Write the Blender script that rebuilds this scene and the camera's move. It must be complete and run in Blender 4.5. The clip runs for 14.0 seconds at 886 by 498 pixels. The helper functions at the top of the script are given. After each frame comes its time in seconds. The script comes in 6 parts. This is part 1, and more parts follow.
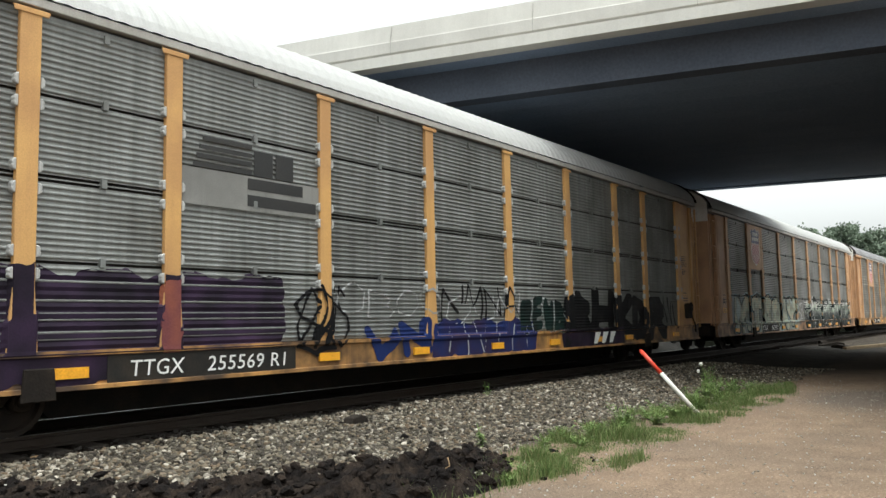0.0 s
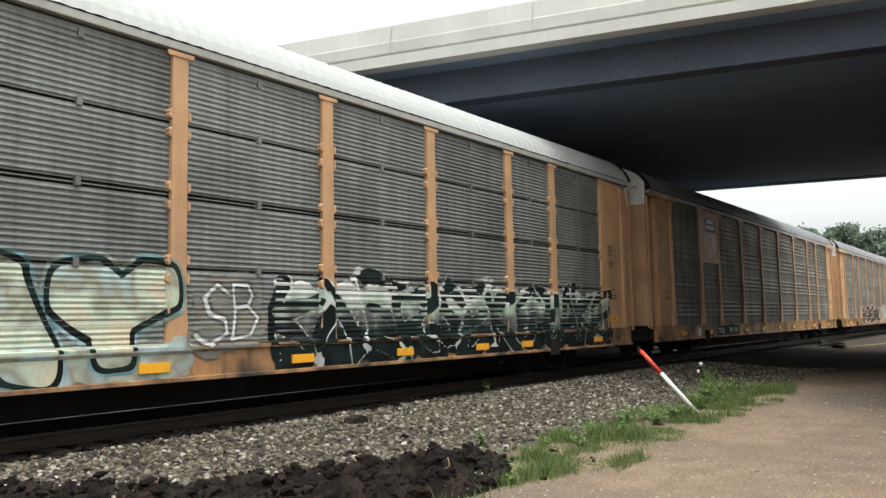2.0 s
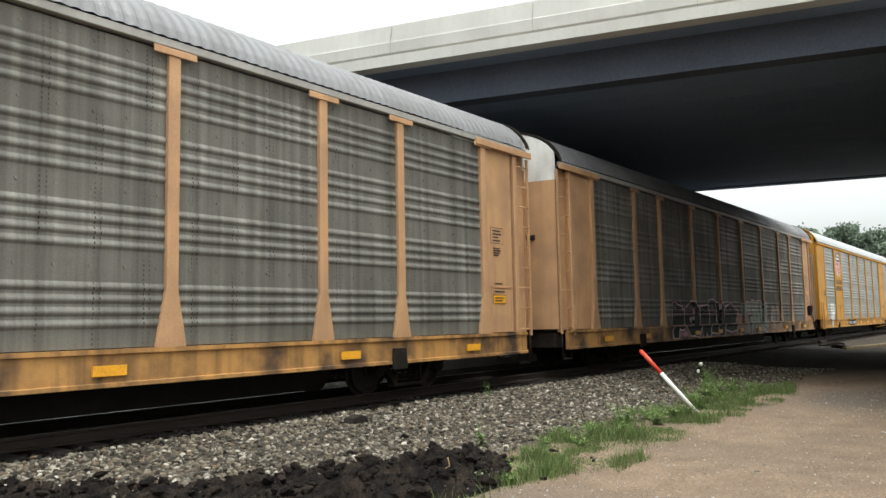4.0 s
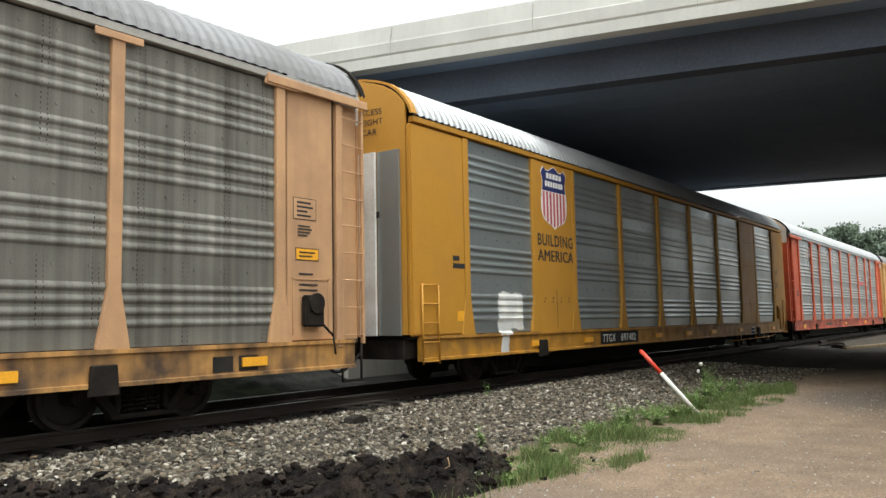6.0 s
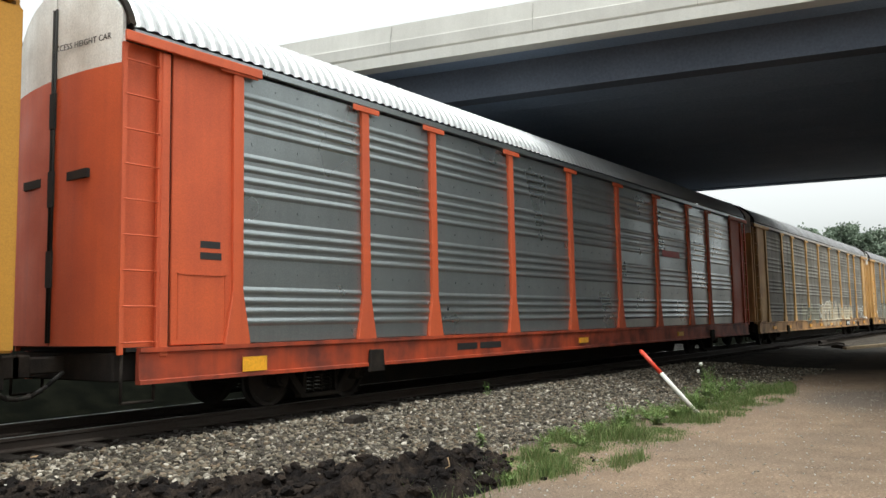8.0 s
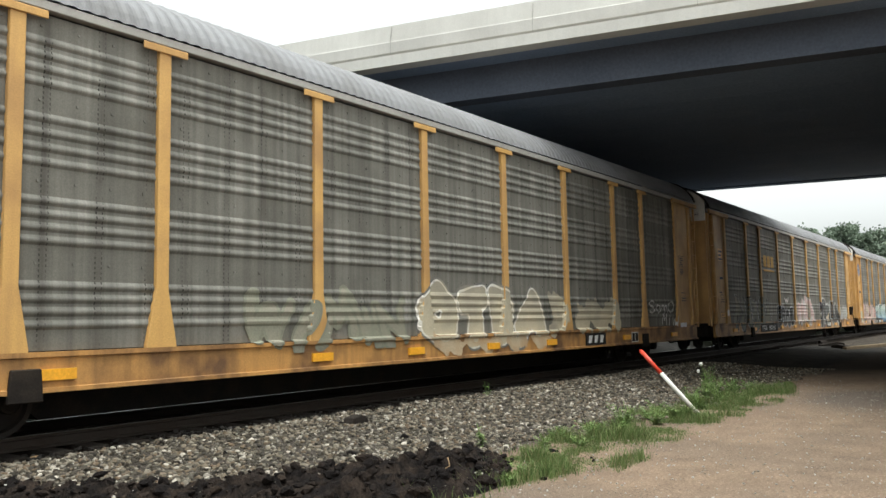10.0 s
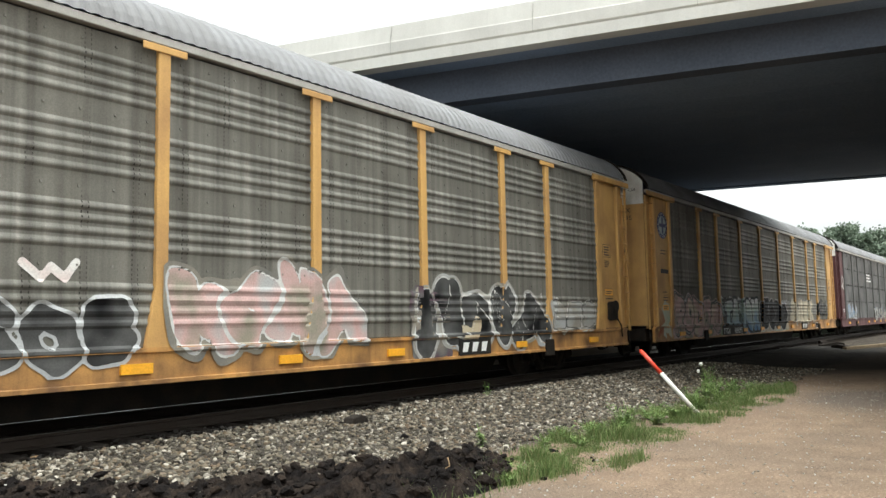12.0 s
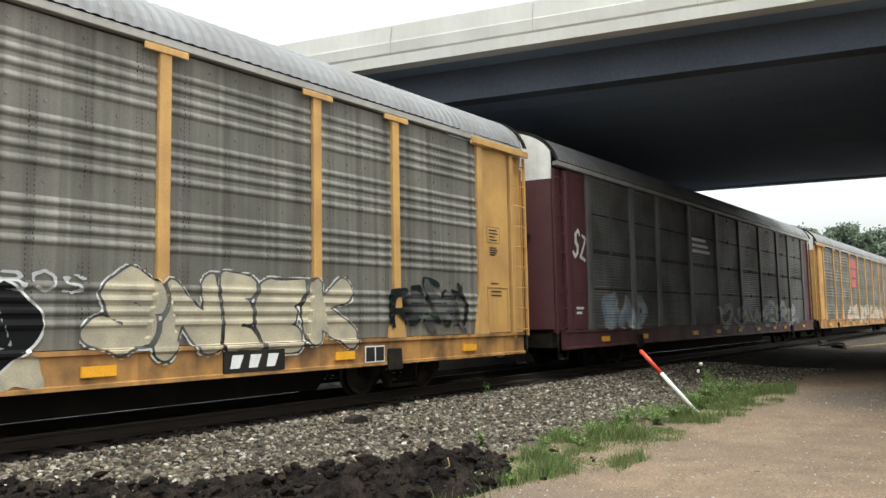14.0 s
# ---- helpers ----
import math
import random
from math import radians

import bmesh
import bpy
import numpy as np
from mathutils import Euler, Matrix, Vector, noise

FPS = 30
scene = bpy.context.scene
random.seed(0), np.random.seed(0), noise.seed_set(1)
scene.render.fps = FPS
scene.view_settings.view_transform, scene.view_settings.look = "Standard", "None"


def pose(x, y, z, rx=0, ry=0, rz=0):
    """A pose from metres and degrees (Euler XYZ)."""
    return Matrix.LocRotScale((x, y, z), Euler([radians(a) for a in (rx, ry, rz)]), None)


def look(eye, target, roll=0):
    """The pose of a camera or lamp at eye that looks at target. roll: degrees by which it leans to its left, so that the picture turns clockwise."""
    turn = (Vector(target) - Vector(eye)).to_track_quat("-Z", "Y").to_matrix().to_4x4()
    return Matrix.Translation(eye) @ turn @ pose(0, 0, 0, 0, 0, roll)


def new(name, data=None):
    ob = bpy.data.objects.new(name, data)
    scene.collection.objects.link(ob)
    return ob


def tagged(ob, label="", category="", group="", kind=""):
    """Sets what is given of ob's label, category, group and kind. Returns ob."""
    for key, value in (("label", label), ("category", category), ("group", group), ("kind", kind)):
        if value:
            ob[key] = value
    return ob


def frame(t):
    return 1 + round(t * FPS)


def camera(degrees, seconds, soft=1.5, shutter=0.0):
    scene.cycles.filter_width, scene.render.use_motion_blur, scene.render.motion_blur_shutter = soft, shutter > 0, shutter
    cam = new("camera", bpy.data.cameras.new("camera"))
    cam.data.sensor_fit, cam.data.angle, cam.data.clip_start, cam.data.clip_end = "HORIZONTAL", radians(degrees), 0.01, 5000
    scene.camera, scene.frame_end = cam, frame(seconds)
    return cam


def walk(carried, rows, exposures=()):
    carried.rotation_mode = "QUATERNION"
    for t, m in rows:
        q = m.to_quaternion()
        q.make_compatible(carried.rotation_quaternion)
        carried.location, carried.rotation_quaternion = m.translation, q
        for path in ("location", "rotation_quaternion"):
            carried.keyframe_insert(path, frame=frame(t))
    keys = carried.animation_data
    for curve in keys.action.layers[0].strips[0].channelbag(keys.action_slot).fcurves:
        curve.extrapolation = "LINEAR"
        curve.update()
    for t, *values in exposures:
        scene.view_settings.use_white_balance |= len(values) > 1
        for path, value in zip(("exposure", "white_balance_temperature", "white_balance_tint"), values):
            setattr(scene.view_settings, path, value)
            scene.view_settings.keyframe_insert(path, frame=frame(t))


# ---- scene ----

# ------------------------------------------------------------ camera
cam = camera(58.5, 14.0, soft=1.5)
EYE = Vector((0.0, 0.0, 1.28))
AHEAD = Vector((0.79806, 0.59547, 0.09228))
walk(cam, [(0.0, look(EYE, EYE + AHEAD, -1.12)), (14.0, look(EYE, EYE + AHEAD, -1.12))],
     exposures=[(0.0, 1.05, 6400, 4), (6.5, 1.05, 6400, 4), (7.5, 0.95, 6400, 4), (8.2, 0.97, 6400, 4), (10.3, 1.05, 6400, 4), (11.5, 1.05, 6400, 4),
                (12.0, 1.26, 6400, 4), (12.5, 1.16, 6400, 4), (13.0, 1.08, 6400, 4), (13.5, 1.08, 6400, 4), (14.0, 1.14, 6400, 4)])

# ------------------------------------------------------------ sky and sun (bright overcast)
world = bpy.data.worlds.new("overcast_sky")
scene.world = world
world.use_nodes = True
wn, wl = world.node_tree.nodes, world.node_tree.links
wn.clear()
sky = wn.new("ShaderNodeTexSky")
sky.sky_type = "NISHITA"
sky.sun_disc = False
sky.sun_elevation, sky.sun_rotation = radians(77), radians(205)
sky.air_density, sky.dust_density = 1.0, 4.0
pale = wn.new("ShaderNodeHueSaturation")
pale.inputs["Saturation"].default_value = 0.06
bg = wn.new("ShaderNodeBackground")
bg.inputs["Strength"].default_value = 0.15
wout = wn.new("ShaderNodeOutputWorld")
wl.new(sky.outputs[0], pale.inputs["Color"])
way, rise, dome = wn.new("ShaderNodeTexCoord"), wn.new("ShaderNodeSeparateXYZ"), wn.new("ShaderNodeMapRange")
dome.inputs[1].default_value, dome.inputs[2].default_value, dome.inputs[3].default_value, dome.inputs[4].default_value = 0.0, 1.0, 0.9, 1.4
weigh = wn.new("ShaderNodeVectorMath")
weigh.operation = "SCALE"
wl.new(way.outputs["Generated"], rise.inputs[0])
wl.new(rise.outputs["Z"], dome.inputs[0])
wl.new(pale.outputs[0], weigh.inputs[0])
wl.new(dome.outputs[0], weigh.inputs["Scale"])
wl.new(weigh.outputs[0], bg.inputs["Color"])
wl.new(bg.outputs[0], wout.inputs["Surface"])

sun_data = bpy.data.lights.new("sun", "SUN")
sun_data.energy, sun_data.angle, sun_data.color = 0.45, radians(30), (1.0, 0.985, 0.96)
sun = new("sun", sun_data)
SUN_WAY = Vector((math.sin(radians(205)) * math.cos(radians(77)), math.cos(radians(205)) * math.cos(radians(77)), math.sin(radians(77))))
sun.matrix_world = look(SUN_WAY * 60, (0, 0, 0))

# ------------------------------------------------------------ the track and the train in numbers
TRACK_Y = 10.73          # middle of the track
RAILS = (9.98, 11.48)    # rail heads, z = 0
SPEED = 17.16            # metres a second, towards smaller x
PITCH = 28.6             # from car to car
LENGTH = 27.22           # one car's body
FIRST = -0.24            # leading end of the first car at 0 s
SLACK = (0.03, 0.17, 0.17, 0.26, 0.17, 0.10, -0.12, -0.08, 0.03, 0.05, 0.0)   # how far each car's couplers let it hang back
POSTS = (1.80, 4.56, 6.50, 9.36, 12.17, 15.00, 17.80, 20.62, 22.60, 25.33)
Z_DECK, Z_TOP = 1.04, 5.05
GROUND = -0.35


# ------------------------------------------------------------ mesh helpers
def box(bm, x0, x1, y0, y1, z0, z1, slot=0):
    v = [bm.verts.new((x, y, z)) for x in (x0, x1) for y in (y0, y1) for z in (z0, z1)]
    for q in ((0, 1, 3, 2), (4, 6, 7, 5), (0, 4, 5, 1), (2, 3, 7, 6), (0, 2, 6, 4), (1, 5, 7, 3)):
        f = bm.faces.new([v[i] for i in q])
        f.material_index = slot
    return v


def prism(bm, outline, a0, a1, axis="x", slot=0):
    """A flat outline of (p, q) pushed along an axis from a0 to a1: x takes (y, z), y takes (x, z), z takes (x, y)."""
    def at(a, p, q):
        return {"x": (a, p, q), "y": (p, a, q), "z": (p, q, a)}[axis]
    lo = [bm.verts.new(at(a0, p, q)) for p, q in outline]
    hi = [bm.verts.new(at(a1, p, q)) for p, q in outline]
    n = len(outline)
    made = [bm.faces.new(lo), bm.faces.new(hi[::-1])]
    for i in range(n):
        made.append(bm.faces.new((lo[i], hi[i], hi[(i + 1) % n], lo[(i + 1) % n])))
    for f in made:
        f.material_index = slot


def rod(bm, a, b, r, n=8, r2=None, slot=0):
    a, b = Vector(a), Vector(b)
    d = (b - a).normalized()
    s = d.orthogonal().normalized()
    t = d.cross(s)
    ends = []
    for c, k in ((a, r), (b, r if r2 is None else r2)):
        ends.append([bm.verts.new(c + k * (math.cos(2 * math.pi * i / n) * s + math.sin(2 * math.pi * i / n) * t)) for i in range(n)])
    fs = [bm.faces.new(ends[0][::-1]), bm.faces.new(ends[1])]
    for i in range(n):
        f = bm.faces.new((ends[0][i], ends[0][(i + 1) % n], ends[1][(i + 1) % n], ends[1][i]))
        f.smooth = True
        fs.append(f)
    for f in fs:
        f.material_index = slot


def pipe(bm, pts, r, n=6):
    for a, b in zip(pts, pts[1:]):
        rod(bm, a, b, r, n)


def bevelled(bm, w=0.01, seg=1):
    bmesh.ops.recalc_face_normals(bm, faces=bm.faces)
    bmesh.ops.bevel(bm, geom=[e for e in bm.edges if len(e.link_faces) == 2 and e.calc_face_angle(0) > 0.6],
                    offset=w, segments=seg, affect="EDGES", clamp_overlap=True)


def mesh_of(name, bm, *mats):
    bmesh.ops.recalc_face_normals(bm, faces=bm.faces)
    me = bpy.data.meshes.new(name)
    bm.to_mesh(me)
    bm.free()
    for m in mats:
        me.materials.append(m)
    return me


def part(name, bm, material, parent, label=""):
    mats = material if isinstance(material, (list, tuple)) else [material]
    ob = new(name, mesh_of(name, bm, *mats))
    ob.parent = parent
    return tagged(ob, label)


def piece(name, mesh, parent, at=(0, 0, 0), turn=0.0, label=""):
    ob = new(name, mesh)
    ob.parent = parent
    ob.matrix_basis = pose(*at, 0, 0, turn)
    return tagged(ob, label)


def thing(name, at, label, category, group="", kind=""):
    ob = new(name)
    ob.empty_display_size = 0.3
    ob.matrix_basis = pose(*at)
    return tagged(ob, label, category, group, kind)


def solid(name, bm, material, label="", category="", kind="", group=""):
    mats = material if isinstance(material, (list, tuple)) else [material]
    return tagged(new(name, mesh_of(name, bm, *mats)), label, category, group, kind)


# ------------------------------------------------------------ materials
def surface(name, base, rough=0.7, metal=0.0, stain=(0.05, 0.045, 0.04), amount=0.35, scale=1.2, streak=0.0,
            fine=40.0, grain=0.12, bump=0.15, spread=0.0, plaid=0.0, mottle=(), fade=(), holes=0.0):
    """Painted or raw surface: base colour, large stains, fine grain, vertical streaks, relief, and a hue that differs from piece to piece."""
    m = bpy.data.materials.new(name)
    m.use_nodes = True
    n, l = m.node_tree.nodes, m.node_tree.links
    b = n["Principled BSDF"]
    b.inputs["Roughness"].default_value, b.inputs["Metallic"].default_value = rough, metal
    b.inputs["Specular IOR Level"].default_value = 0.5 if rough < 0.7 else (0.2 if rough < 0.85 else 0.05)
    co = n.new("ShaderNodeTexCoord")
    info = n.new("ShaderNodeObjectInfo")
    shift = n.new("ShaderNodeVectorMath")
    shift.operation = "MULTIPLY_ADD"
    shift.inputs[1].default_value = (37, 37, 37)
    l.new(info.outputs["Random"], shift.inputs[0])
    l.new(co.outputs["Object"], shift.inputs[2])

    def tex(size, detail, stretch=None):
        t = n.new("ShaderNodeTexNoise")
        t.inputs["Scale"].default_value, t.inputs["Detail"].default_value = size, detail
        if stretch:
            mp = n.new("ShaderNodeMapping")
            mp.inputs["Scale"].default_value = stretch
            l.new(shift.outputs[0], mp.inputs["Vector"])
            l.new(mp.outputs[0], t.inputs["Vector"])
        else:
            l.new(shift.outputs[0], t.inputs["Vector"])
        return t

    def ramp(src, lo, hi, a, c):
        r = n.new("ShaderNodeMapRange")
        r.inputs[1].default_value, r.inputs[2].default_value = lo, hi
        r.inputs[3].default_value, r.inputs[4].default_value = a, c
        l.new(src.outputs["Fac"], r.inputs[0])
        return r

    def mix(kind, fac, a, c):
        x = n.new("ShaderNodeMix")
        x.data_type, x.blend_type = "RGBA", kind
        for sock, v in ((x.inputs[0], fac), (x.inputs[6], a), (x.inputs[7], c)):
            if isinstance(v, bpy.types.NodeSocket):
                l.new(v, sock)
            elif isinstance(v, tuple):
                sock.default_value = (*v, 1)
            else:
                sock.default_value = v
        return x.outputs[2]

    large, small = tex(scale, 5), tex(fine, 3)
    col = mix("MIX", ramp(large, 0.42, 0.66, 0.0, amount).outputs[0], base, stain)
    if streak:
        col = mix("MIX", ramp(tex(1.0, 4, (6.0, 6.0, 0.35)), 0.45, 0.8, 0.0, streak).outputs[0], col, stain)
    if mottle:
        cr = n.new("ShaderNodeValToRGB")
        while len(cr.color_ramp.elements) < len(mottle):
            cr.color_ramp.elements.new(0.5)
        for k, c in enumerate(mottle):
            cr.color_ramp.elements[k].position = 0.32 + 0.36 * k / (len(mottle) - 1)
            cr.color_ramp.elements[k].color = (*c, 1)
        cloud = tex(1.7, 2).outputs["Fac"]
        if fade:
            up, rise, sway = n.new("ShaderNodeSeparateXYZ"), n.new("ShaderNodeMapRange"), n.new("ShaderNodeMath")
            l.new(co.outputs["Object"], up.inputs[0])
            l.new(up.outputs["Z"], rise.inputs[0])
            rise.inputs[1].default_value, rise.inputs[2].default_value, rise.inputs[3].default_value, rise.inputs[4].default_value = fade[0], fade[1], 0.02, 0.48
            sway.operation = "MULTIPLY_ADD"
            l.new(cloud, sway.inputs[0])
            sway.inputs[1].default_value = 0.5
            l.new(rise.outputs[0], sway.inputs[2])
            cloud = sway.outputs[0]
        l.new(cloud, cr.inputs[0])
        col = mix("MIX", 0.85, col, cr.outputs[0])
    if plaid:
        pr = ramp(tex(1.0, 3, (9.0, 0.3, 0.12)), 0.35, 0.65, 1 - plaid, 1 + 0.6 * plaid)
        pc = n.new("ShaderNodeCombineColor")
        for k in range(3):
            l.new(pr.outputs[0], pc.inputs[k])
        col = mix("MULTIPLY", 1.0, col, pc.outputs[0])
    if holes:
        def calc(op, *vals):
            x = n.new("ShaderNodeMath")
            x.operation = op
            for s, v in zip(x.inputs, vals):
                if isinstance(v, bpy.types.NodeSocket):
                    l.new(v, s)
                else:
                    s.default_value = v
            return x.outputs[0]
        at = n.new("ShaderNodeSeparateXYZ")
        l.new(co.outputs["Object"], at.inputs[0])
        across = calc("FRACT", calc("MULTIPLY", at.outputs["X"], 1.45))
        column = calc("MAXIMUM", calc("COMPARE", across, 0.5, 0.014), calc("COMPARE", across, 0.62, 0.011))
        near = n.new("ShaderNodeMapRange")
        near.inputs[1].default_value, near.inputs[2].default_value, near.inputs[3].default_value, near.inputs[4].default_value = 0.16, 0.02, 0.0, 0.42
        l.new(calc("ABSOLUTE", calc("SUBTRACT", across, 0.56)), near.inputs[0])
        col = mix("MIX", calc("MULTIPLY", near.outputs[0], ramp(tex(1.9, 3), 0.3, 0.62, 0.15, 1.0).outputs[0]), col, (0.06, 0.055, 0.046))
        dash = calc("COMPARE", calc("FRACT", calc("MULTIPLY", at.outputs["Z"], 16.0)), 0.5, 0.26)
        some = ramp(tex(2.3, 2), 0.42, 0.6, 0.0, holes).outputs[0]
        col = mix("MIX", calc("MULTIPLY", calc("MULTIPLY", column, dash), some), col, (0.03, 0.028, 0.024))
    g = ramp(small, 0.3, 0.7, 1 - grain, 1 + grain)
    grey = n.new("ShaderNodeCombineColor")
    for k in range(3):
        l.new(g.outputs[0], grey.inputs[k])
    col = mix("MULTIPLY", 1.0, col, grey.outputs[0])
    if spread:
        hs = n.new("ShaderNodeHueSaturation")
        r = n.new("ShaderNodeMapRange")
        r.inputs[3].default_value, r.inputs[4].default_value = 1 - spread, 1 + spread
        l.new(info.outputs["Random"], r.inputs[0])
        l.new(r.outputs[0], hs.inputs["Value"])
        l.new(col, hs.inputs["Color"])
        col = hs.outputs[0]
    l.new(col, b.inputs["Base Color"])
    rr = ramp(large, 0.3, 0.7, max(0.05, rough - 0.12), min(1.0, rough + 0.12))
    l.new(rr.outputs[0], b.inputs["Roughness"])
    if bump:
        bp = n.new("ShaderNodeBump")
        bp.inputs["Strength"].default_value, bp.inputs["Distance"].default_value = bump, 0.01
        l.new(small.outputs["Fac"], bp.inputs["Height"])
        l.new(bp.outputs[0], b.inputs["Normal"])
    return m


GRIME = (0.045, 0.04, 0.036)
M_CONCRETE = surface("pale_concrete", (0.6, 0.59, 0.55), 0.9, stain=(0.45, 0.44, 0.41), amount=0.5, scale=0.6, streak=0.3, fine=30, grain=0.05, bump=0.12)
# for the unseen walls: darker than the parapet, to bounce less light
M_PIER = surface("weathered_pier_concrete", (0.34, 0.33, 0.3), 0.9, stain=(0.2, 0.19, 0.17), amount=0.6, scale=0.5, streak=0.5, fine=30, grain=0.06)
M_JOINT = surface("joint_filler", (0.43, 0.42, 0.39), 0.9)
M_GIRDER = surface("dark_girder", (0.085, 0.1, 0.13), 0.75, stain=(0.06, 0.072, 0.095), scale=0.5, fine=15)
# blue of the hazy shade under the deck is put into this colour
M_UNDERSIDE = surface("haze_tinted_underside", (0.2, 0.255, 0.35), 0.9, stain=(0.165, 0.215, 0.3), scale=0.4, fine=15)
M_RAIL = surface("rusty_rail", (0.034, 0.025, 0.02), 0.7, fine=25, amount=0.5)
M_RAILHEAD = surface("worn_rail_head", (0.26, 0.25, 0.24), 0.4, 1.0, amount=0.2, fine=60)
M_TIE = surface("creosoted_timber", (0.022, 0.018, 0.015), 0.9, scale=3, fine=50, grain=0.3, bump=0.5, spread=0.25)
M_BLACK = surface("oily_black_steel", (0.018, 0.017, 0.016), 0.75, stain=(0.05, 0.04, 0.03), amount=0.5, scale=2.5)
M_TRUCK = surface("dusty_cast_steel", (0.02, 0.017, 0.015), 0.85, stain=(0.045, 0.036, 0.028), amount=0.6, scale=3, bump=0.4)
M_WHEEL = surface("brown_wheel_steel", (0.022, 0.018, 0.016), 0.65, 0.3, stain=(0.06, 0.045, 0.035), amount=0.6, scale=3)
M_WHITE = surface("white_paint", (0.78, 0.77, 0.73), 0.6, stain=(0.4, 0.36, 0.3), amount=0.45, scale=1.5, streak=0.3)
M_LETTER = surface("white_lettering", (0.8, 0.8, 0.78), 0.6, stain=(0.5, 0.5, 0.48), amount=0.4, scale=5)
M_DARKLET = surface("black_lettering", (0.02, 0.02, 0.02), 0.6)
M_REFLECT = surface("yellow_reflector_sheet", (0.85, 0.4, 0.03), 0.4, amount=0.2, stain=(0.4, 0.2, 0.03), scale=4)
M_RED = surface("red_paint", (0.65, 0.06, 0.03), 0.5, stain=(0.45, 0.05, 0.03), scale=6)
M_BLUE = surface("shield_blue", (0.022, 0.03, 0.13), 0.55, amount=0.2)
M_SHRED = surface("shield_red", (0.5, 0.085, 0.1), 0.55, stain=(0.4, 0.14, 0.12), amount=0.3)
M_SHWHITE = surface("shield_white", (0.8, 0.78, 0.74), 0.55, stain=(0.55, 0.5, 0.45), amount=0.3)


# ------------------------------------------------------------ ground, track and bridge
def lie(x, y):
    """Height of the ground: the ballast berm of the track, and the lower yard beside it."""
    d = abs(y - TRACK_Y)
    side = 1.9 + 0.15 * noise.noise((x * 0.3, 0, 7))
    foot = 4.6 + 0.3 * noise.noise((x * 0.2, 3, 1))
    k = min(1.0, max(0.0, (d - side) / (foot - side)))
    k = k * k * (3 - 2 * k)
    z = -0.20 * (1 - k) + GROUND * k
    # added bank, not seen otherwise, to keep the gap under the cars dark
    if y > 14.6:
        z += 2.2 * min(1.0, (y - 14.6) / 6.0)
    near = max(0.0, 1 - math.hypot(x - 10, y - 4) / 40)
    return z + 0.03 * near * noise.noise((x * 0.7, y * 0.7, 0)) + 0.012 * near * noise.noise((x * 3, y * 3, 5))


def build_ground():
    xs = sorted({round(v, 3) for v in [-2000, -800, -300, -120, -60, -30, -15] + list(np.arange(-8, 30, 0.3)) + list(np.arange(30, 90, 1.2)) + [100, 120, 160, 220, 320, 500, 900, 2000]})
    ys = sorted({round(v, 3) for v in [-2000, -800, -300, -100, -40, -20, -10] + list(np.arange(-6, 16, 0.3)) + [18, 22, 30, 45, 70, 120, 250, 600, 2000]})
    bm = bmesh.new()
    grid = [[bm.verts.new((x, y, lie(x, y))) for y in ys] for x in xs]
    for i in range(len(xs) - 1):
        for j in range(len(ys) - 1):
            f = bm.faces.new((grid[i][j], grid[i + 1][j], grid[i + 1][j + 1], grid[i][j + 1]))
            f.smooth = True
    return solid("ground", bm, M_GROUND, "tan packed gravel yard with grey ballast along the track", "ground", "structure")


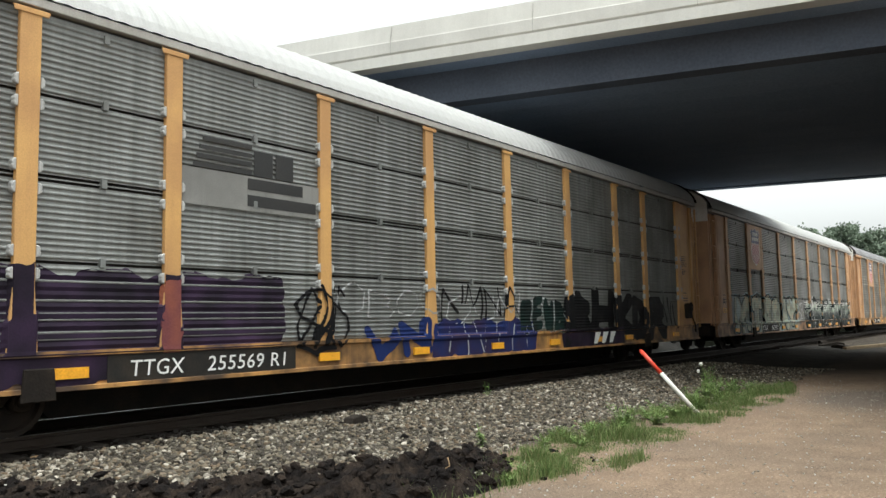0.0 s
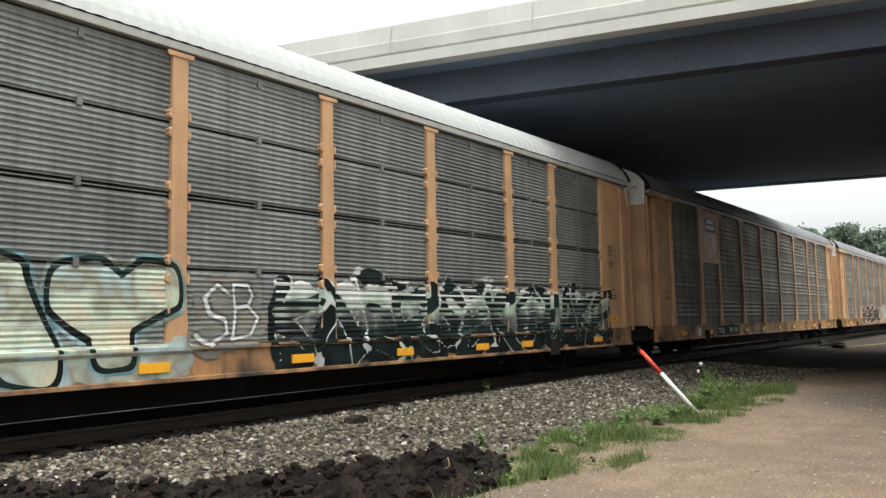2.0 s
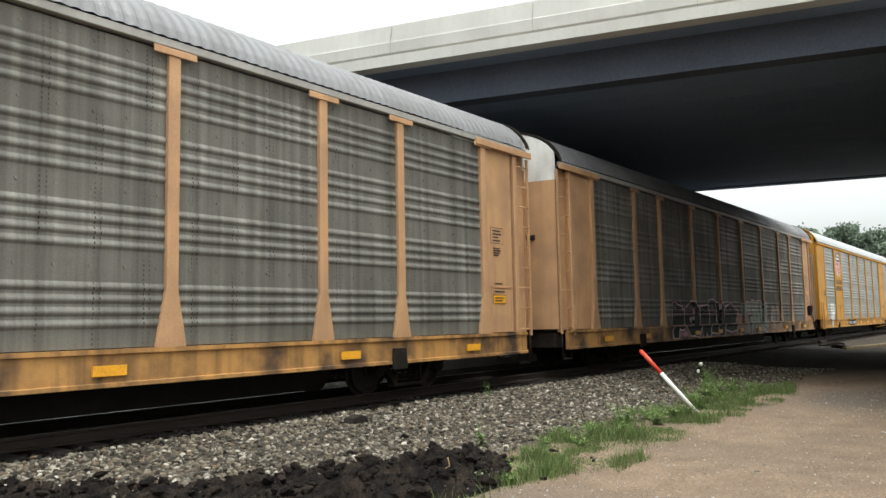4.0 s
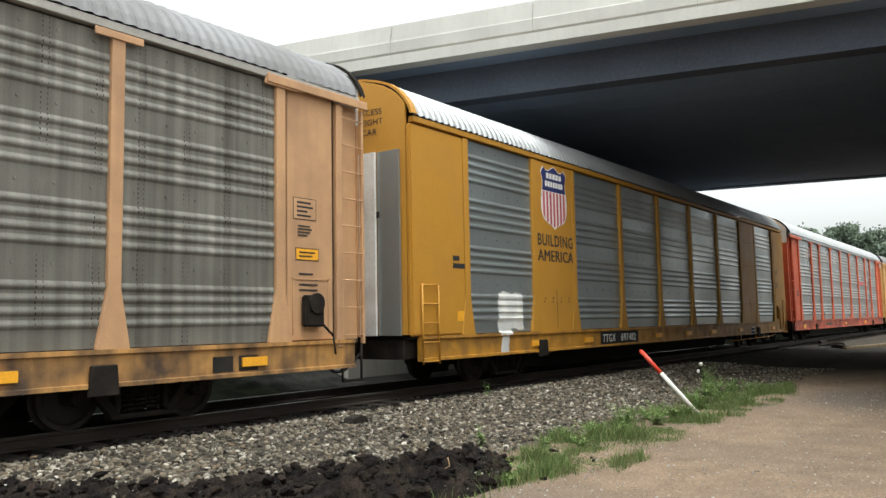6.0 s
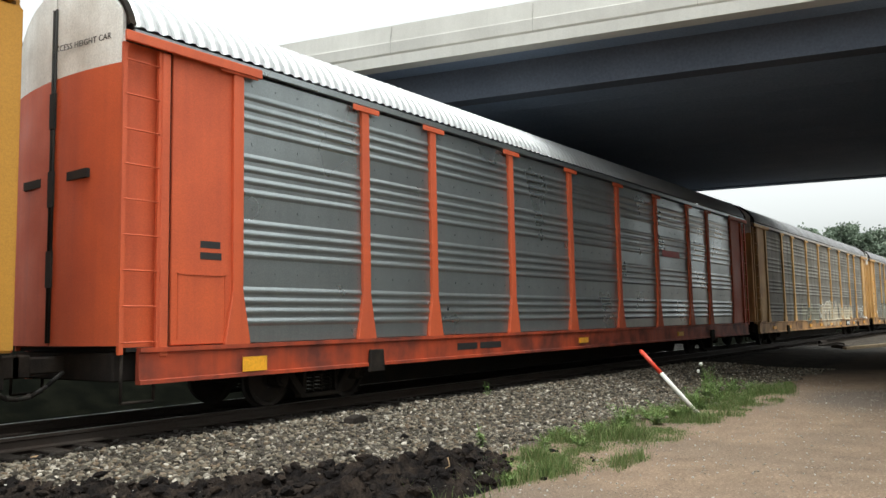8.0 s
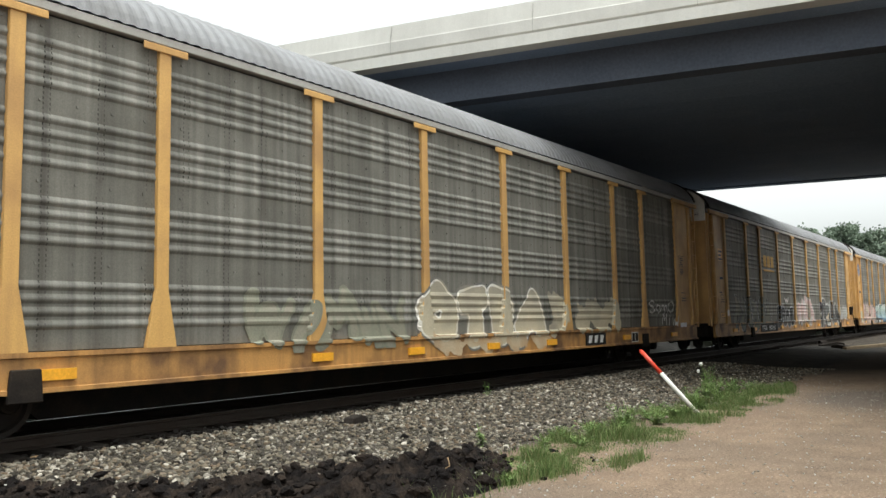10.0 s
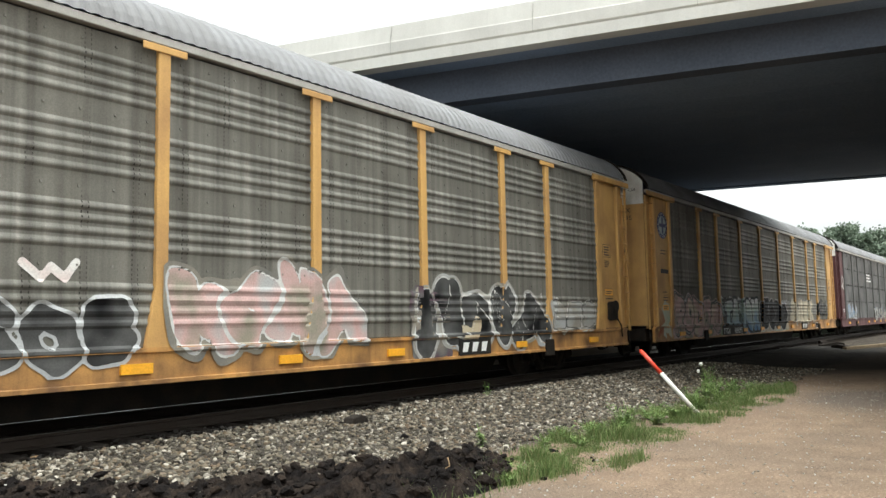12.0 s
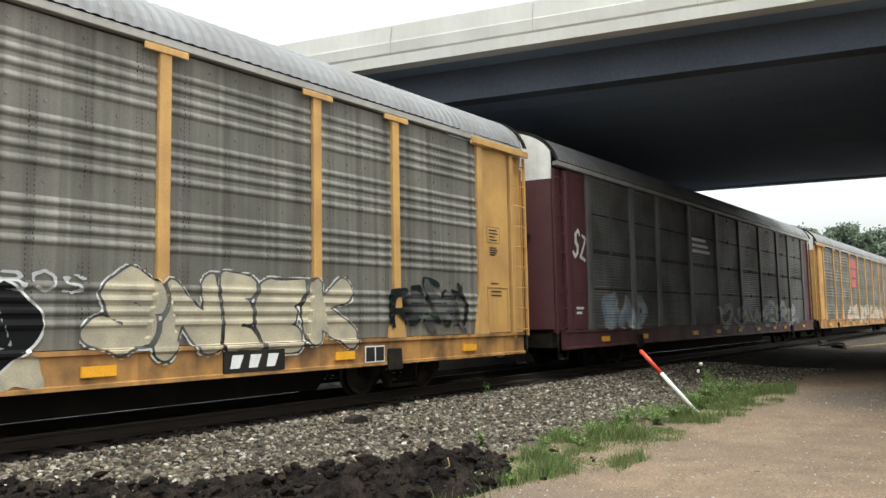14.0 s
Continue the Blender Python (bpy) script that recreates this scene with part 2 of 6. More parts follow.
def ground_material():
    m = bpy.data.materials.new("yard_gravel")
    m.use_nodes = True
    n, l = m.node_tree.nodes, m.node_tree.links
    b = n["Principled BSDF"]
    b.inputs["Roughness"].default_value = 0.95
    b.inputs["Specular IOR Level"].default_value = 0.0
    co = n.new("ShaderNodeTexCoord")
    sep = n.new("ShaderNodeSeparateXYZ")
    l.new(co.outputs["Object"], sep.inputs[0])

    def tex(size, detail=4):
        t = n.new("ShaderNodeTexNoise")
        t.inputs["Scale"].default_value, t.inputs["Detail"].default_value = size, detail
        l.new(co.outputs["Object"], t.inputs["Vector"])
        return t.outputs["Fac"]

    def rng(src, lo, hi, a=0.0, c=1.0):
        r = n.new("ShaderNodeMapRange")
        r.inputs[1].default_value, r.inputs[2].default_value, r.inputs[3].default_value, r.inputs[4].default_value = lo, hi, a, c
        l.new(src, r.inputs[0])
        return r.outputs[0]

    def calc(op, a, c):
        x = n.new("ShaderNodeMath")
        x.operation = op
        for s, v in ((x.inputs[0], a), (x.inputs[1], c)):
            if isinstance(v, bpy.types.NodeSocket):
                l.new(v, s)
            else:
                s.default_value = v
        return x.outputs[0]

    def mix(fac, a, c, kind="MIX"):
        x = n.new("ShaderNodeMix")
        x.data_type, x.blend_type = "RGBA", kind
        for s, v in ((x.inputs[0], fac), (x.inputs[6], a), (x.inputs[7], c)):
            if isinstance(v, bpy.types.NodeSocket):
                l.new(v, s)
            elif isinstance(v, tuple):
                s.default_value = (*v, 1)
            else:
                s.default_value = v
        return x.outputs[2]

    big, mid, fin = tex(0.35), tex(2.2), tex(38.0, 6)
    tan = mix(rng(mid, 0.35, 0.7), (0.245, 0.18, 0.13), (0.185, 0.138, 0.1))
    tan = mix(rng(big, 0.5, 0.7, 0.0, 0.7), tan, (0.16, 0.128, 0.1))
    vor = n.new("ShaderNodeTexVoronoi")
    vor.inputs["Scale"].default_value = 42
    l.new(co.outputs["Object"], vor.inputs["Vector"])
    stone = mix(vor.outputs["Color"], (0.085, 0.07, 0.054), (0.23, 0.2, 0.165))
    stone = mix(rng(vor.outputs["Distance"], 0.0, 0.6), stone, (0.045, 0.04, 0.035))
    # track-bed colour: oil, darkened further to stand for the train's shade
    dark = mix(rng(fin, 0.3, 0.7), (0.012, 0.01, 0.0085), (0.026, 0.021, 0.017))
    # across the track: oily, train-shaded middle, ballast shoulder, then the yard
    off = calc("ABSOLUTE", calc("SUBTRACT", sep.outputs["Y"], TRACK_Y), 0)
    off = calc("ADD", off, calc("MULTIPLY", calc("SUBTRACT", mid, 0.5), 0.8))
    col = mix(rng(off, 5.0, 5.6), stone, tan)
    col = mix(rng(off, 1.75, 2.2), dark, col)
    # growth beyond the track, painted near black for the shade under the cars
    shaded_scrub = mix(rng(mid, 0.4, 0.65), (0.004, 0.0045, 0.0035), (0.008, 0.0085, 0.006))
    col = mix(rng(sep.outputs["Y"], 13.1, 13.5), col, shaded_scrub)
    away = n.new("ShaderNodeVectorMath")
    away.operation = "DISTANCE"
    flat = n.new("ShaderNodeCombineXYZ")
    l.new(calc("MULTIPLY", sep.outputs["X"], 0.6), flat.inputs[0])
    l.new(sep.outputs["Y"], flat.inputs[1])
    l.new(flat.outputs[0], away.inputs[0])
    away.inputs[1].default_value = (10.4, 2.7, 0)
    old = rng(calc("ADD", away.outputs["Value"], calc("MULTIPLY", mid, 1.2)), 2.2, 1.3)
    col = mix(calc("MULTIPLY", old, 0.75), col, (0.115, 0.1, 0.088))
    # the bridge's shade on the yard, painted as a dark band in the colour
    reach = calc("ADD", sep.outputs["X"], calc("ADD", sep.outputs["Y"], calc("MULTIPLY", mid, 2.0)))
    bridge_shade = calc("MULTIPLY", rng(reach, 28.5, 32.0), rng(sep.outputs["X"], 44.0, 41.0))
    col = mix(calc("MULTIPLY", bridge_shade, 0.85), col, mix(rng(mid, 0.35, 0.7), (0.035, 0.034, 0.033), (0.06, 0.057, 0.053)))
    pebble = mix(rng(fin, 0.62, 0.68), (1, 1, 1), (1.35, 1.35, 1.35))
    col = mix(1.0, col, pebble, "MULTIPLY")
    col = mix(1.0, col, mix(rng(fin, 0.3, 0.6), (0.72, 0.72, 0.72), (1.1, 1.1, 1.1)), "MULTIPLY")
    grit = tex(140.0, 3)
    col = mix(1.0, col, mix(rng(grit, 0.35, 0.65), (0.7, 0.7, 0.7), (1.25, 1.25, 1.25)), "MULTIPLY")
    l.new(col, b.inputs["Base Color"])
    bp = n.new("ShaderNodeBump")
    bp.inputs["Strength"].default_value, bp.inputs["Distance"].default_value = 0.9, 0.03
    l.new(fin, bp.inputs["Height"])
    l.new(bp.outputs[0], b.inputs["Normal"])
    return m


M_GROUND = ground_material()


def build_track():
    head = ((-0.036, 0.0), (0.036, 0.0), (0.036, -0.035), (0.012, -0.045), (0.012, -0.13), (0.07, -0.15), (0.07, -0.165),
            (-0.07, -0.165), (-0.07, -0.15), (-0.012, -0.13), (-0.012, -0.045), (-0.036, -0.035))
    track = thing("railway_track", (0, 0, 0), "rusty steel rails on dark wooden ties in ballast", "railway track", kind="structure")
    for y in RAILS:
        bm = bmesh.new()
        prism(bm, [(y + p, q - 0.002) for p, q in head], -150, 260)
        rail = part("rail", bm, M_RAIL, track)
        bm = bmesh.new()
        box(bm, -150, 260, y - 0.03, y + 0.03, -0.004, 0.002)
        part("running_surface", bm, M_RAILHEAD, rail, "polished steel running surface")
    bm = bmesh.new()
    box(bm, -0.115, 0.115, -1.3, 1.3, -0.19, 0.0)
    bevelled(bm, 0.015)
    tie = mesh_of("tie", bm, M_TIE)
    for i in range(120):
        piece("tie", tie, track, (-3 + 0.53 * i + random.uniform(-0.04, 0.04), TRACK_Y + random.uniform(-0.05, 0.05), -0.165), random.uniform(-1.5, 1.5))


SKEW = -0.265            # the bridge's edges: x falls by this for each metre of y


def bridge_x(x0, y):
    return x0 + SKEW * (y - 12.3)


def build_bridge():
    y0, y1 = -14.0, 30.0
    bridge = thing("road_bridge", (0, 0, 0), "concrete road bridge on dark girders over the track", "bridge", kind="structure")

    def along(name, outline, material, label=""):
        """outline of (x, z) at y = 12.3, drawn along the skewed bridge."""
        bm = bmesh.new()
        lo = [bm.verts.new((bridge_x(x, y0), y0, z)) for x, z in outline]
        hi = [bm.verts.new((bridge_x(x, y1), y1, z)) for x, z in outline]
        k = len(outline)
        bm.faces.new(lo), bm.faces.new(hi[::-1])
        for i in range(k):
            bm.faces.new((lo[i], lo[(i + 1) % k], hi[(i + 1) % k], hi[i]))
        return part(name, bm, material, bridge, label)

    along("deck_slab", [(16.2, 8.07), (36.9, 8.07), (36.9, 8.33), (16.2, 8.33)], M_UNDERSIDE, "concrete deck slab, tinted blue for haze in its shade")
    along("fascia", [(15.76, 8.05), (16.2, 8.05), (16.2, 8.33), (15.84, 8.345), (15.79, 8.34), (15.76, 8.33)], M_CONCRETE, "pale concrete fascia beam")
    along("parapet", [(15.85, 8.35), (16.2, 8.334), (16.14, 9.17), (15.86, 9.17), (15.80, 8.71), (15.78, 8.69), (15.78, 8.40)], M_CONCRETE, "pale concrete parapet with a moulded lip")
    along("fascia", [(36.9, 8.05), (37.3, 8.05), (37.3, 8.3), (36.9, 8.3)], M_CONCRETE)
    along("parapet", [(36.92, 8.304), (37.25, 8.304), (37.25, 9.17), (36.95, 9.17)], M_CONCRETE)
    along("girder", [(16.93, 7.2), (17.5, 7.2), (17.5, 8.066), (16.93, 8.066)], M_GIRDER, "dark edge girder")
    for k in range(9):
        y = 20.7 - k * 3.75
        bm = bmesh.new()
        x = bridge_x(15.78, y)
        prism(bm, [(x - 0.012, 8.38), (x + 0.1, 8.38), (x + 0.1, 9.12), (x + 0.055, 9.12), (x - 0.008, 8.72)], y - 0.006, y + 0.006, "y")
        part("joint", bm, M_JOINT, bridge, "thin dark joint in the parapet")
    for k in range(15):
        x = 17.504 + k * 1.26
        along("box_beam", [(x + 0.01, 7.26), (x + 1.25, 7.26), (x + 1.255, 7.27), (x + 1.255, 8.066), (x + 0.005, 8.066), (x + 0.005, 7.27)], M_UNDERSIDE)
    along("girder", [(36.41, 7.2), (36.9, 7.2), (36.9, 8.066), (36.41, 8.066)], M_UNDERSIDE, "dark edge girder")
    # unseen piers under the deck, set close in to keep skylight off the train
    for yy, w in ((1.2, 1.2), (15.6, 1.2)):
        bm = bmesh.new()
        a, c = bridge_x(16.6, yy), bridge_x(36.6, yy)
        prism(bm, [(a, yy - w / 2), (c, yy - w / 2), (c, yy + w / 2), (a, yy + w / 2)], -0.5, 7.196, "z")
        part("pier_wall", bm, M_PIER, bridge, "plain concrete pier wall, unseen, set close to block light")
    # unseen wall added from the near pier, behind the road's edge, to block light
    a, c = Vector((19.5, 1.75)), Vector((5.0, -3.3))
    side = Vector((c.y - a.y, a.x - c.x)).normalized() * 0.4
    bm = bmesh.new()
    foot = [bm.verts.new((v.x, v.y, -0.6)) for v in (a, c, c + side, a + side)]
    head = [bm.verts.new((v.x, v.y, h)) for v, h in ((a, 7.19), (c, 4.6), (c + side, 4.6), (a + side, 7.19))]
    bm.faces.new(foot), bm.faces.new(head[::-1])
    for k in range(4):
        bm.faces.new((foot[k], foot[(k + 1) % 4], head[(k + 1) % 4], head[k]))
    part("wing_wall", bm, M_PIER, bridge, "unseen concrete wall added to darken the train under the bridge")


# ------------------------------------------------------------ the autorack cars
ROOF = ((-1.53, 5.20), (-1.47, 5.36), (-1.36, 5.53), (-1.20, 5.70), (-0.98, 5.85), (-0.70, 5.96), (-0.36, 6.05), (0.0, 6.09))
ROOF = ROOF + tuple((-y, z) for y, z in ROOF[-2::-1])
Y_SIDE = 1.53


def roof_height(y):
    for (a, za), (b, zb) in zip(ROOF, ROOF[1:]):
        if a <= y <= b:
            return za + (zb - za) * (y - a) / (b - a)
    return 5.2


def rib_rows(style):
    """Heights and depths of a side panel, from bottom to top."""
    rows = [(Z_DECK, 0.0)]
    if style == "grouped":
        for z0, z1 in ((1.34, 1.80), (2.33, 2.80), (3.26, 3.79), (4.22, 4.72)):
            for k in range(4):
                c = z0 + (z1 - z0) * k / 3
                rows += [(c - 0.058, 0.0), (c - 0.044, 0.009), (c - 0.026, 0.021), (c - 0.006, 0.026), (c + 0.014, 0.023), (c + 0.034, 0.013), (c + 0.052, 0.003), (c + 0.06, 0.0)]
    else:
        z = Z_DECK + 0.03
        while z < Z_TOP - 0.06:
            seam = min(abs(z - s) for s in (2.06, 3.05, 4.05))
            if seam < 0.045:
                rows += [(z, 0.0), (z + 0.003, -0.05), (z + 0.033, -0.05), (z + 0.036, 0.0)]
                z += 0.055
            else:
                rows += [(z, 0.0), (z + 0.014, 0.014), (z + 0.028, 0.016), (z + 0.052, 0.0)]
                z += 0.076
    rows.append((Z_TOP, 0.0))
    return [r for i, r in enumerate(rows) if i == 0 or r[0] > rows[i - 1][0] + 1e-4]


RIBS = {s: rib_rows(s) for s in ("grouped", "dense")}


def rib_depth(style, z):
    rows = RIBS[style]
    for (a, da), (b, db) in zip(rows, rows[1:]):
        if a <= z <= b:
            return da + (db - da) * (z - a) / (b - a)
    return 0.0


PANELS = {}


def panel_mesh(style, width, material, flat=None):
    key = (style, round(width, 3), material.name)
    if key not in PANELS:
        bm = bmesh.new()
        rows = RIBS[style]
        cols = [[bm.verts.new((x, -d, z)) for z, d in rows] for x in (0.0, width)]
        for i in range(len(rows) - 1):
            f = bm.faces.new((cols[0][i], cols[1][i], cols[1][i + 1], cols[0][i + 1]))
            if (style == "grouped" and rows[i + 1][0] - rows[i][0] > 0.2) or min(rows[i][1], rows[i + 1][1]) < 0:
                f.material_index = 1
        if style == "dense":
            for z in (2.1, 3.09, 4.09, 4.95):
                box(bm, width / 2 - 0.035, width / 2 + 0.035, -0.04, 0.03, z - 0.06, z + 0.05)
        if style == "grouped":
            k = 0.3
            while k < width - 0.15:
                for z in (2.06, 3.03, 4.0, 4.9):
                    box(bm, k - 0.014, k + 0.014, -0.012, 0.003, z - 0.014, z + 0.014)
                k += 0.46
        back = [[bm.verts.new((x, 0.06, z)) for z in (Z_DECK, Z_TOP)] for x in (0.0, width)]
        bm.faces.new((back[0][0], back[0][1], back[1][1], back[1][0]))
        bm.faces.new((cols[0][0], back[0][0], back[1][0], cols[1][0]))
        bm.faces.new((cols[0][-1], cols[1][-1], back[1][1], back[0][1]))
        for c, q in ((0, back[0]), (1, back[1])):
            bm.faces.new([*cols[c], q[1], q[0]])
        me = bpy.data.meshes.new("side_panel")
        bmesh.ops.recalc_face_normals(bm, faces=bm.faces)
        bm.to_mesh(me)
        bm.free()
        me.materials.append(material)
        me.materials.append(flat or material)
        PANELS[key] = me
    return PANELS[key]


SHARED = {}


def shared(key, make):
    if key not in SHARED:
        SHARED[key] = make()
    return SHARED[key]


def post_mesh(material, head, foot, w=0.092):
    def make():
        bm = bmesh.new()
        out = [(-w, Z_TOP), (-w, 1.78), (-w - foot, 1.06), (-w - foot, 0.99), (w + foot, 0.99), (w + foot, 1.06), (w, 1.78), (w, Z_TOP)]
        prism(bm, out, -0.075, 0.0, "y")
        if w > 0.1:
            prism(bm, [(-0.2, 4.98), (0.2, 4.98), (0.22, 5.05), (-0.22, 5.05)], -0.09, -0.076, "y")
        if head:
            prism(bm, [(-0.34, 4.97), (0.34, 4.97), (0.34, 5.07), (-0.34, 5.07)], -0.1, -0.076, "y")
        bevelled(bm, 0.008)
        return mesh_of("post", bm, material)
    return shared(("post", material.name, head, foot, w), make)


def wheelset_mesh():
    def make():
        bm = bmesh.new()
        rod(bm, (0, -0.95, 0), (0, 0.95, 0), 0.08, 12)
        n = 28
        for s in (-1, 1):
            prof = [(0.10, 0.60), (0.36, 0.66), (0.40, 0.64), (0.455, 0.64), (0.455, 0.665), (0.425, 0.69), (0.42, 0.79), (0.36, 0.79), (0.33, 0.74), (0.13, 0.78), (0.12, 0.85), (0.08, 0.85)]
            rings = [[bm.verts.new((r * math.cos(2 * math.pi * i / n), s * y, r * math.sin(2 * math.pi * i / n))) for i in range(n)] for r, y in prof]
            for a, b in zip(rings, rings[1:]):
                for i in range(n):
                    bm.faces.new((a[i], a[(i + 1) % n], b[(i + 1) % n], b[i]))
            bm.faces.new(rings[0]), bm.faces.new(rings[-1])
        return mesh_of("wheelset", bm, M_WHEEL)
    return shared("wheelset", make)


def frame_mesh():
    """A cast truck side frame with its window, spring nest and axle boxes."""
    def make():
        bm = bmesh.new()
        up = [(-1.15, 0.52), (-1.12, 0.62), (-0.55, 0.68), (0.55, 0.68), (1.12, 0.62), (1.15, 0.52), (0.95, 0.47), (0.5, 0.56), (-0.5, 0.56), (-0.95, 0.47)]
        prism(bm, up, -0.08, 0.08, "y")
        for s in (-1, 1):
            prism(bm, [(s * 0.78, 0.52), (s * 0.62, 0.54), (s * 0.34, 0.18), (s * 0.44, 0.12)], -0.07, 0.07, "y")
            prism(bm, [(s * 0.40, 0.56), (s * 0.32, 0.56), (s * 0.32, 0.2), (s * 0.40, 0.2)], -0.06, 0.06, "y")
            rod(bm, (s * 0.89, -0.12, 0.44), (s * 0.89, 0.10, 0.44), 0.13, 14)
            rod(bm, (s * 0.89, -0.15, 0.44), (s * 0.89, -0.12, 0.44), 0.09, 10)
        box(bm, -0.46, 0.46, -0.09, 0.09, 0.10, 0.17)
        bevelled(bm, 0.012)
        return mesh_of("side_frame", bm, M_TRUCK)
    return shared("frame", make)


def spring_mesh():
    def make():
        bm = bmesh.new()
        n, turns, r = 60, 5, 0.075
        pts = [(r * math.cos(2 * math.pi * turns * i / n), r * math.sin(2 * math.pi * turns * i / n), 0.18 + 0.30 * i / n) for i in range(n + 1)]
        pipe(bm, pts, 0.017, 5)
        return mesh_of("spring", bm, M_TRUCK)
    return shared("spring", make)


WHEELSETS = []


def build_truck(car, u):
    truck = new("truck")
    truck.parent = car
    truck.matrix_basis = pose(u, 0, 0)
    tagged(truck, "dusty two-axle truck of cast steel")
    for x in (-0.89, 0.89):
        w = piece("wheelset", wheelset_mesh(), truck, (x, 0, 0.422))
        WHEELSETS.append((w, x))
    for s in (-1, 1):
        piece("side_frame", frame_mesh(), truck, (0, s * 1.0, 0))
        for x in (-0.19, 0.0, 0.19):
            piece("spring", spring_mesh(), truck, (x, s * 1.0, 0))
    bm = bmesh.new()
    box(bm, -0.2, 0.2, -1.0, 1.0, 0.42, 0.62)
    bevelled(bm, 0.02)
    part("bolster", bm, M_TRUCK, truck)


def text_mesh(words, size, material, slant=0.0, wide=1.0, depth=0.002, bold=0.0):
    cu = bpy.data.curves.new("lettering", "FONT")
    cu.body, cu.size, cu.extrude, cu.shear, cu.resolution_u = words, size, depth, slant, 3
    cu.align_x, cu.offset, cu.space_character = "CENTER", bold, 1.06 + 4 * bold / size
    ob = new("lettering", cu)
    bpy.context.view_layer.update()
    me = bpy.data.meshes.new_from_object(ob.evaluated_get(bpy.context.evaluated_depsgraph_get()))
    bpy.data.objects.remove(ob)
    bpy.data.curves.remove(cu)
    me.transform(Matrix.Diagonal((wide, 1, 1, 1)))
    me.transform(Matrix.Rotation(radians(90), 4, "X"))
    me.materials.clear()
    me.materials.append(material)
    return me


def lettering(car, words, u, z, size, material, y=-1.545, slant=0.0, wide=1.0, label="", bold=0.0):
    return piece("lettering", text_mesh(words, size, material, slant, wide, 0.002, bold), car, (u, y, z), 0, label or "painted lettering")


def bars(parent, u0, z0, lengths, height, gap, material, y, name="painted_mark", label="painted lines of small lettering"):
    bm = bmesh.new()
    for i, ln in enumerate(lengths):
        box(bm, u0, u0 + ln, y, y + 0.003, z0 - i * gap - height, z0 - i * gap)
    return part(name, bm, material, parent, label)


def plate(parent, u0, u1, z0, z1, material, y, name="plate", label="", thick=0.004):
    bm = bmesh.new()
    box(bm, u0, u1, y - thick, y, z0, z1)
    return part(name, bm, material, parent, label)


def shield(car, u, z0, z1, w, y):
    """A railway shield: blue head with two rows of white blocks, red and white stripes under it."""
    h = z1 - z0
    side = ((0.0, 1.0), (0.08, 0.975), (0.2, 0.925), (0.32, 0.93), (0.4, 0.975), (0.5, 0.88), (0.455, 0.8), (0.44, 0.72), (0.46, 0.62), (0.495, 0.5),
            (0.5, 0.36), (0.475, 0.24), (0.4, 0.145), (0.25, 0.085), (0.1, 0.05), (0.0, 0.0))

    def half(t):
        """Half the shield's width at a share t of its height, below its shoulders."""
        t = min(t, 0.88)
        for (xa, za), (xb, zb) in zip(side[5:], side[6:]):
            if zb <= t <= za:
                return xb + (xa - xb) * (t - zb) / (za - zb)
        return 0.0

    def at(x, t):
        return (u + x * w, z0 + t * h)

    bm = bmesh.new()
    prism(bm, [at(x, t) for x, t in side] + [at(-x, t) for x, t in side[-2:0:-1]], y - 0.004, y, "y")
    sign = part("railway_shield", bm, M_SHWHITE, car, "red, white and blue striped railway shield")
    low = 0.595
    head = [(0.965 * x, low + (t - low) * 0.965) for x, t in side if t > low] + [(0.955 * half(low), low)]
    bm = bmesh.new()
    prism(bm, [at(x, t) for x, t in head] + [at(-x, t) for x, t in head[:0:-1]], y - 0.008, y - 0.0042, "y")
    field = part("blue_field", bm, M_BLUE, sign)
    for k in range(7):
        a, b = -0.45 + 0.9 * (k + 0.16) / 7, -0.45 + 0.9 * (k + 0.7) / 7

        def foot(x):
            t = 0.04
            while half(t) * 0.95 < abs(x) and t < low:
                t += 0.01
            return t
        bm = bmesh.new()
        prism(bm, [at(a, foot(a)), at(b, foot(b)), at(b, low - 0.012), at(a, low - 0.012)], y - 0.008, y - 0.0042, "y")
        part("red_stripe", bm, M_SHRED, sign)
    for t, count, span in ((0.795, 5, 0.6), (0.665, 7, 0.7)):
        for k in range(count):
            a = -span / 2 + span * (k + 0.12) / count
            bm = bmesh.new()
            prism(bm, [at(a, t), at(a + 0.76 * span / count, t), at(a + 0.76 * span / count, t + 0.085), at(a, t + 0.085)], y - 0.011, y - 0.0082, "y")
            part("white_block", bm, M_SHWHITE, field)


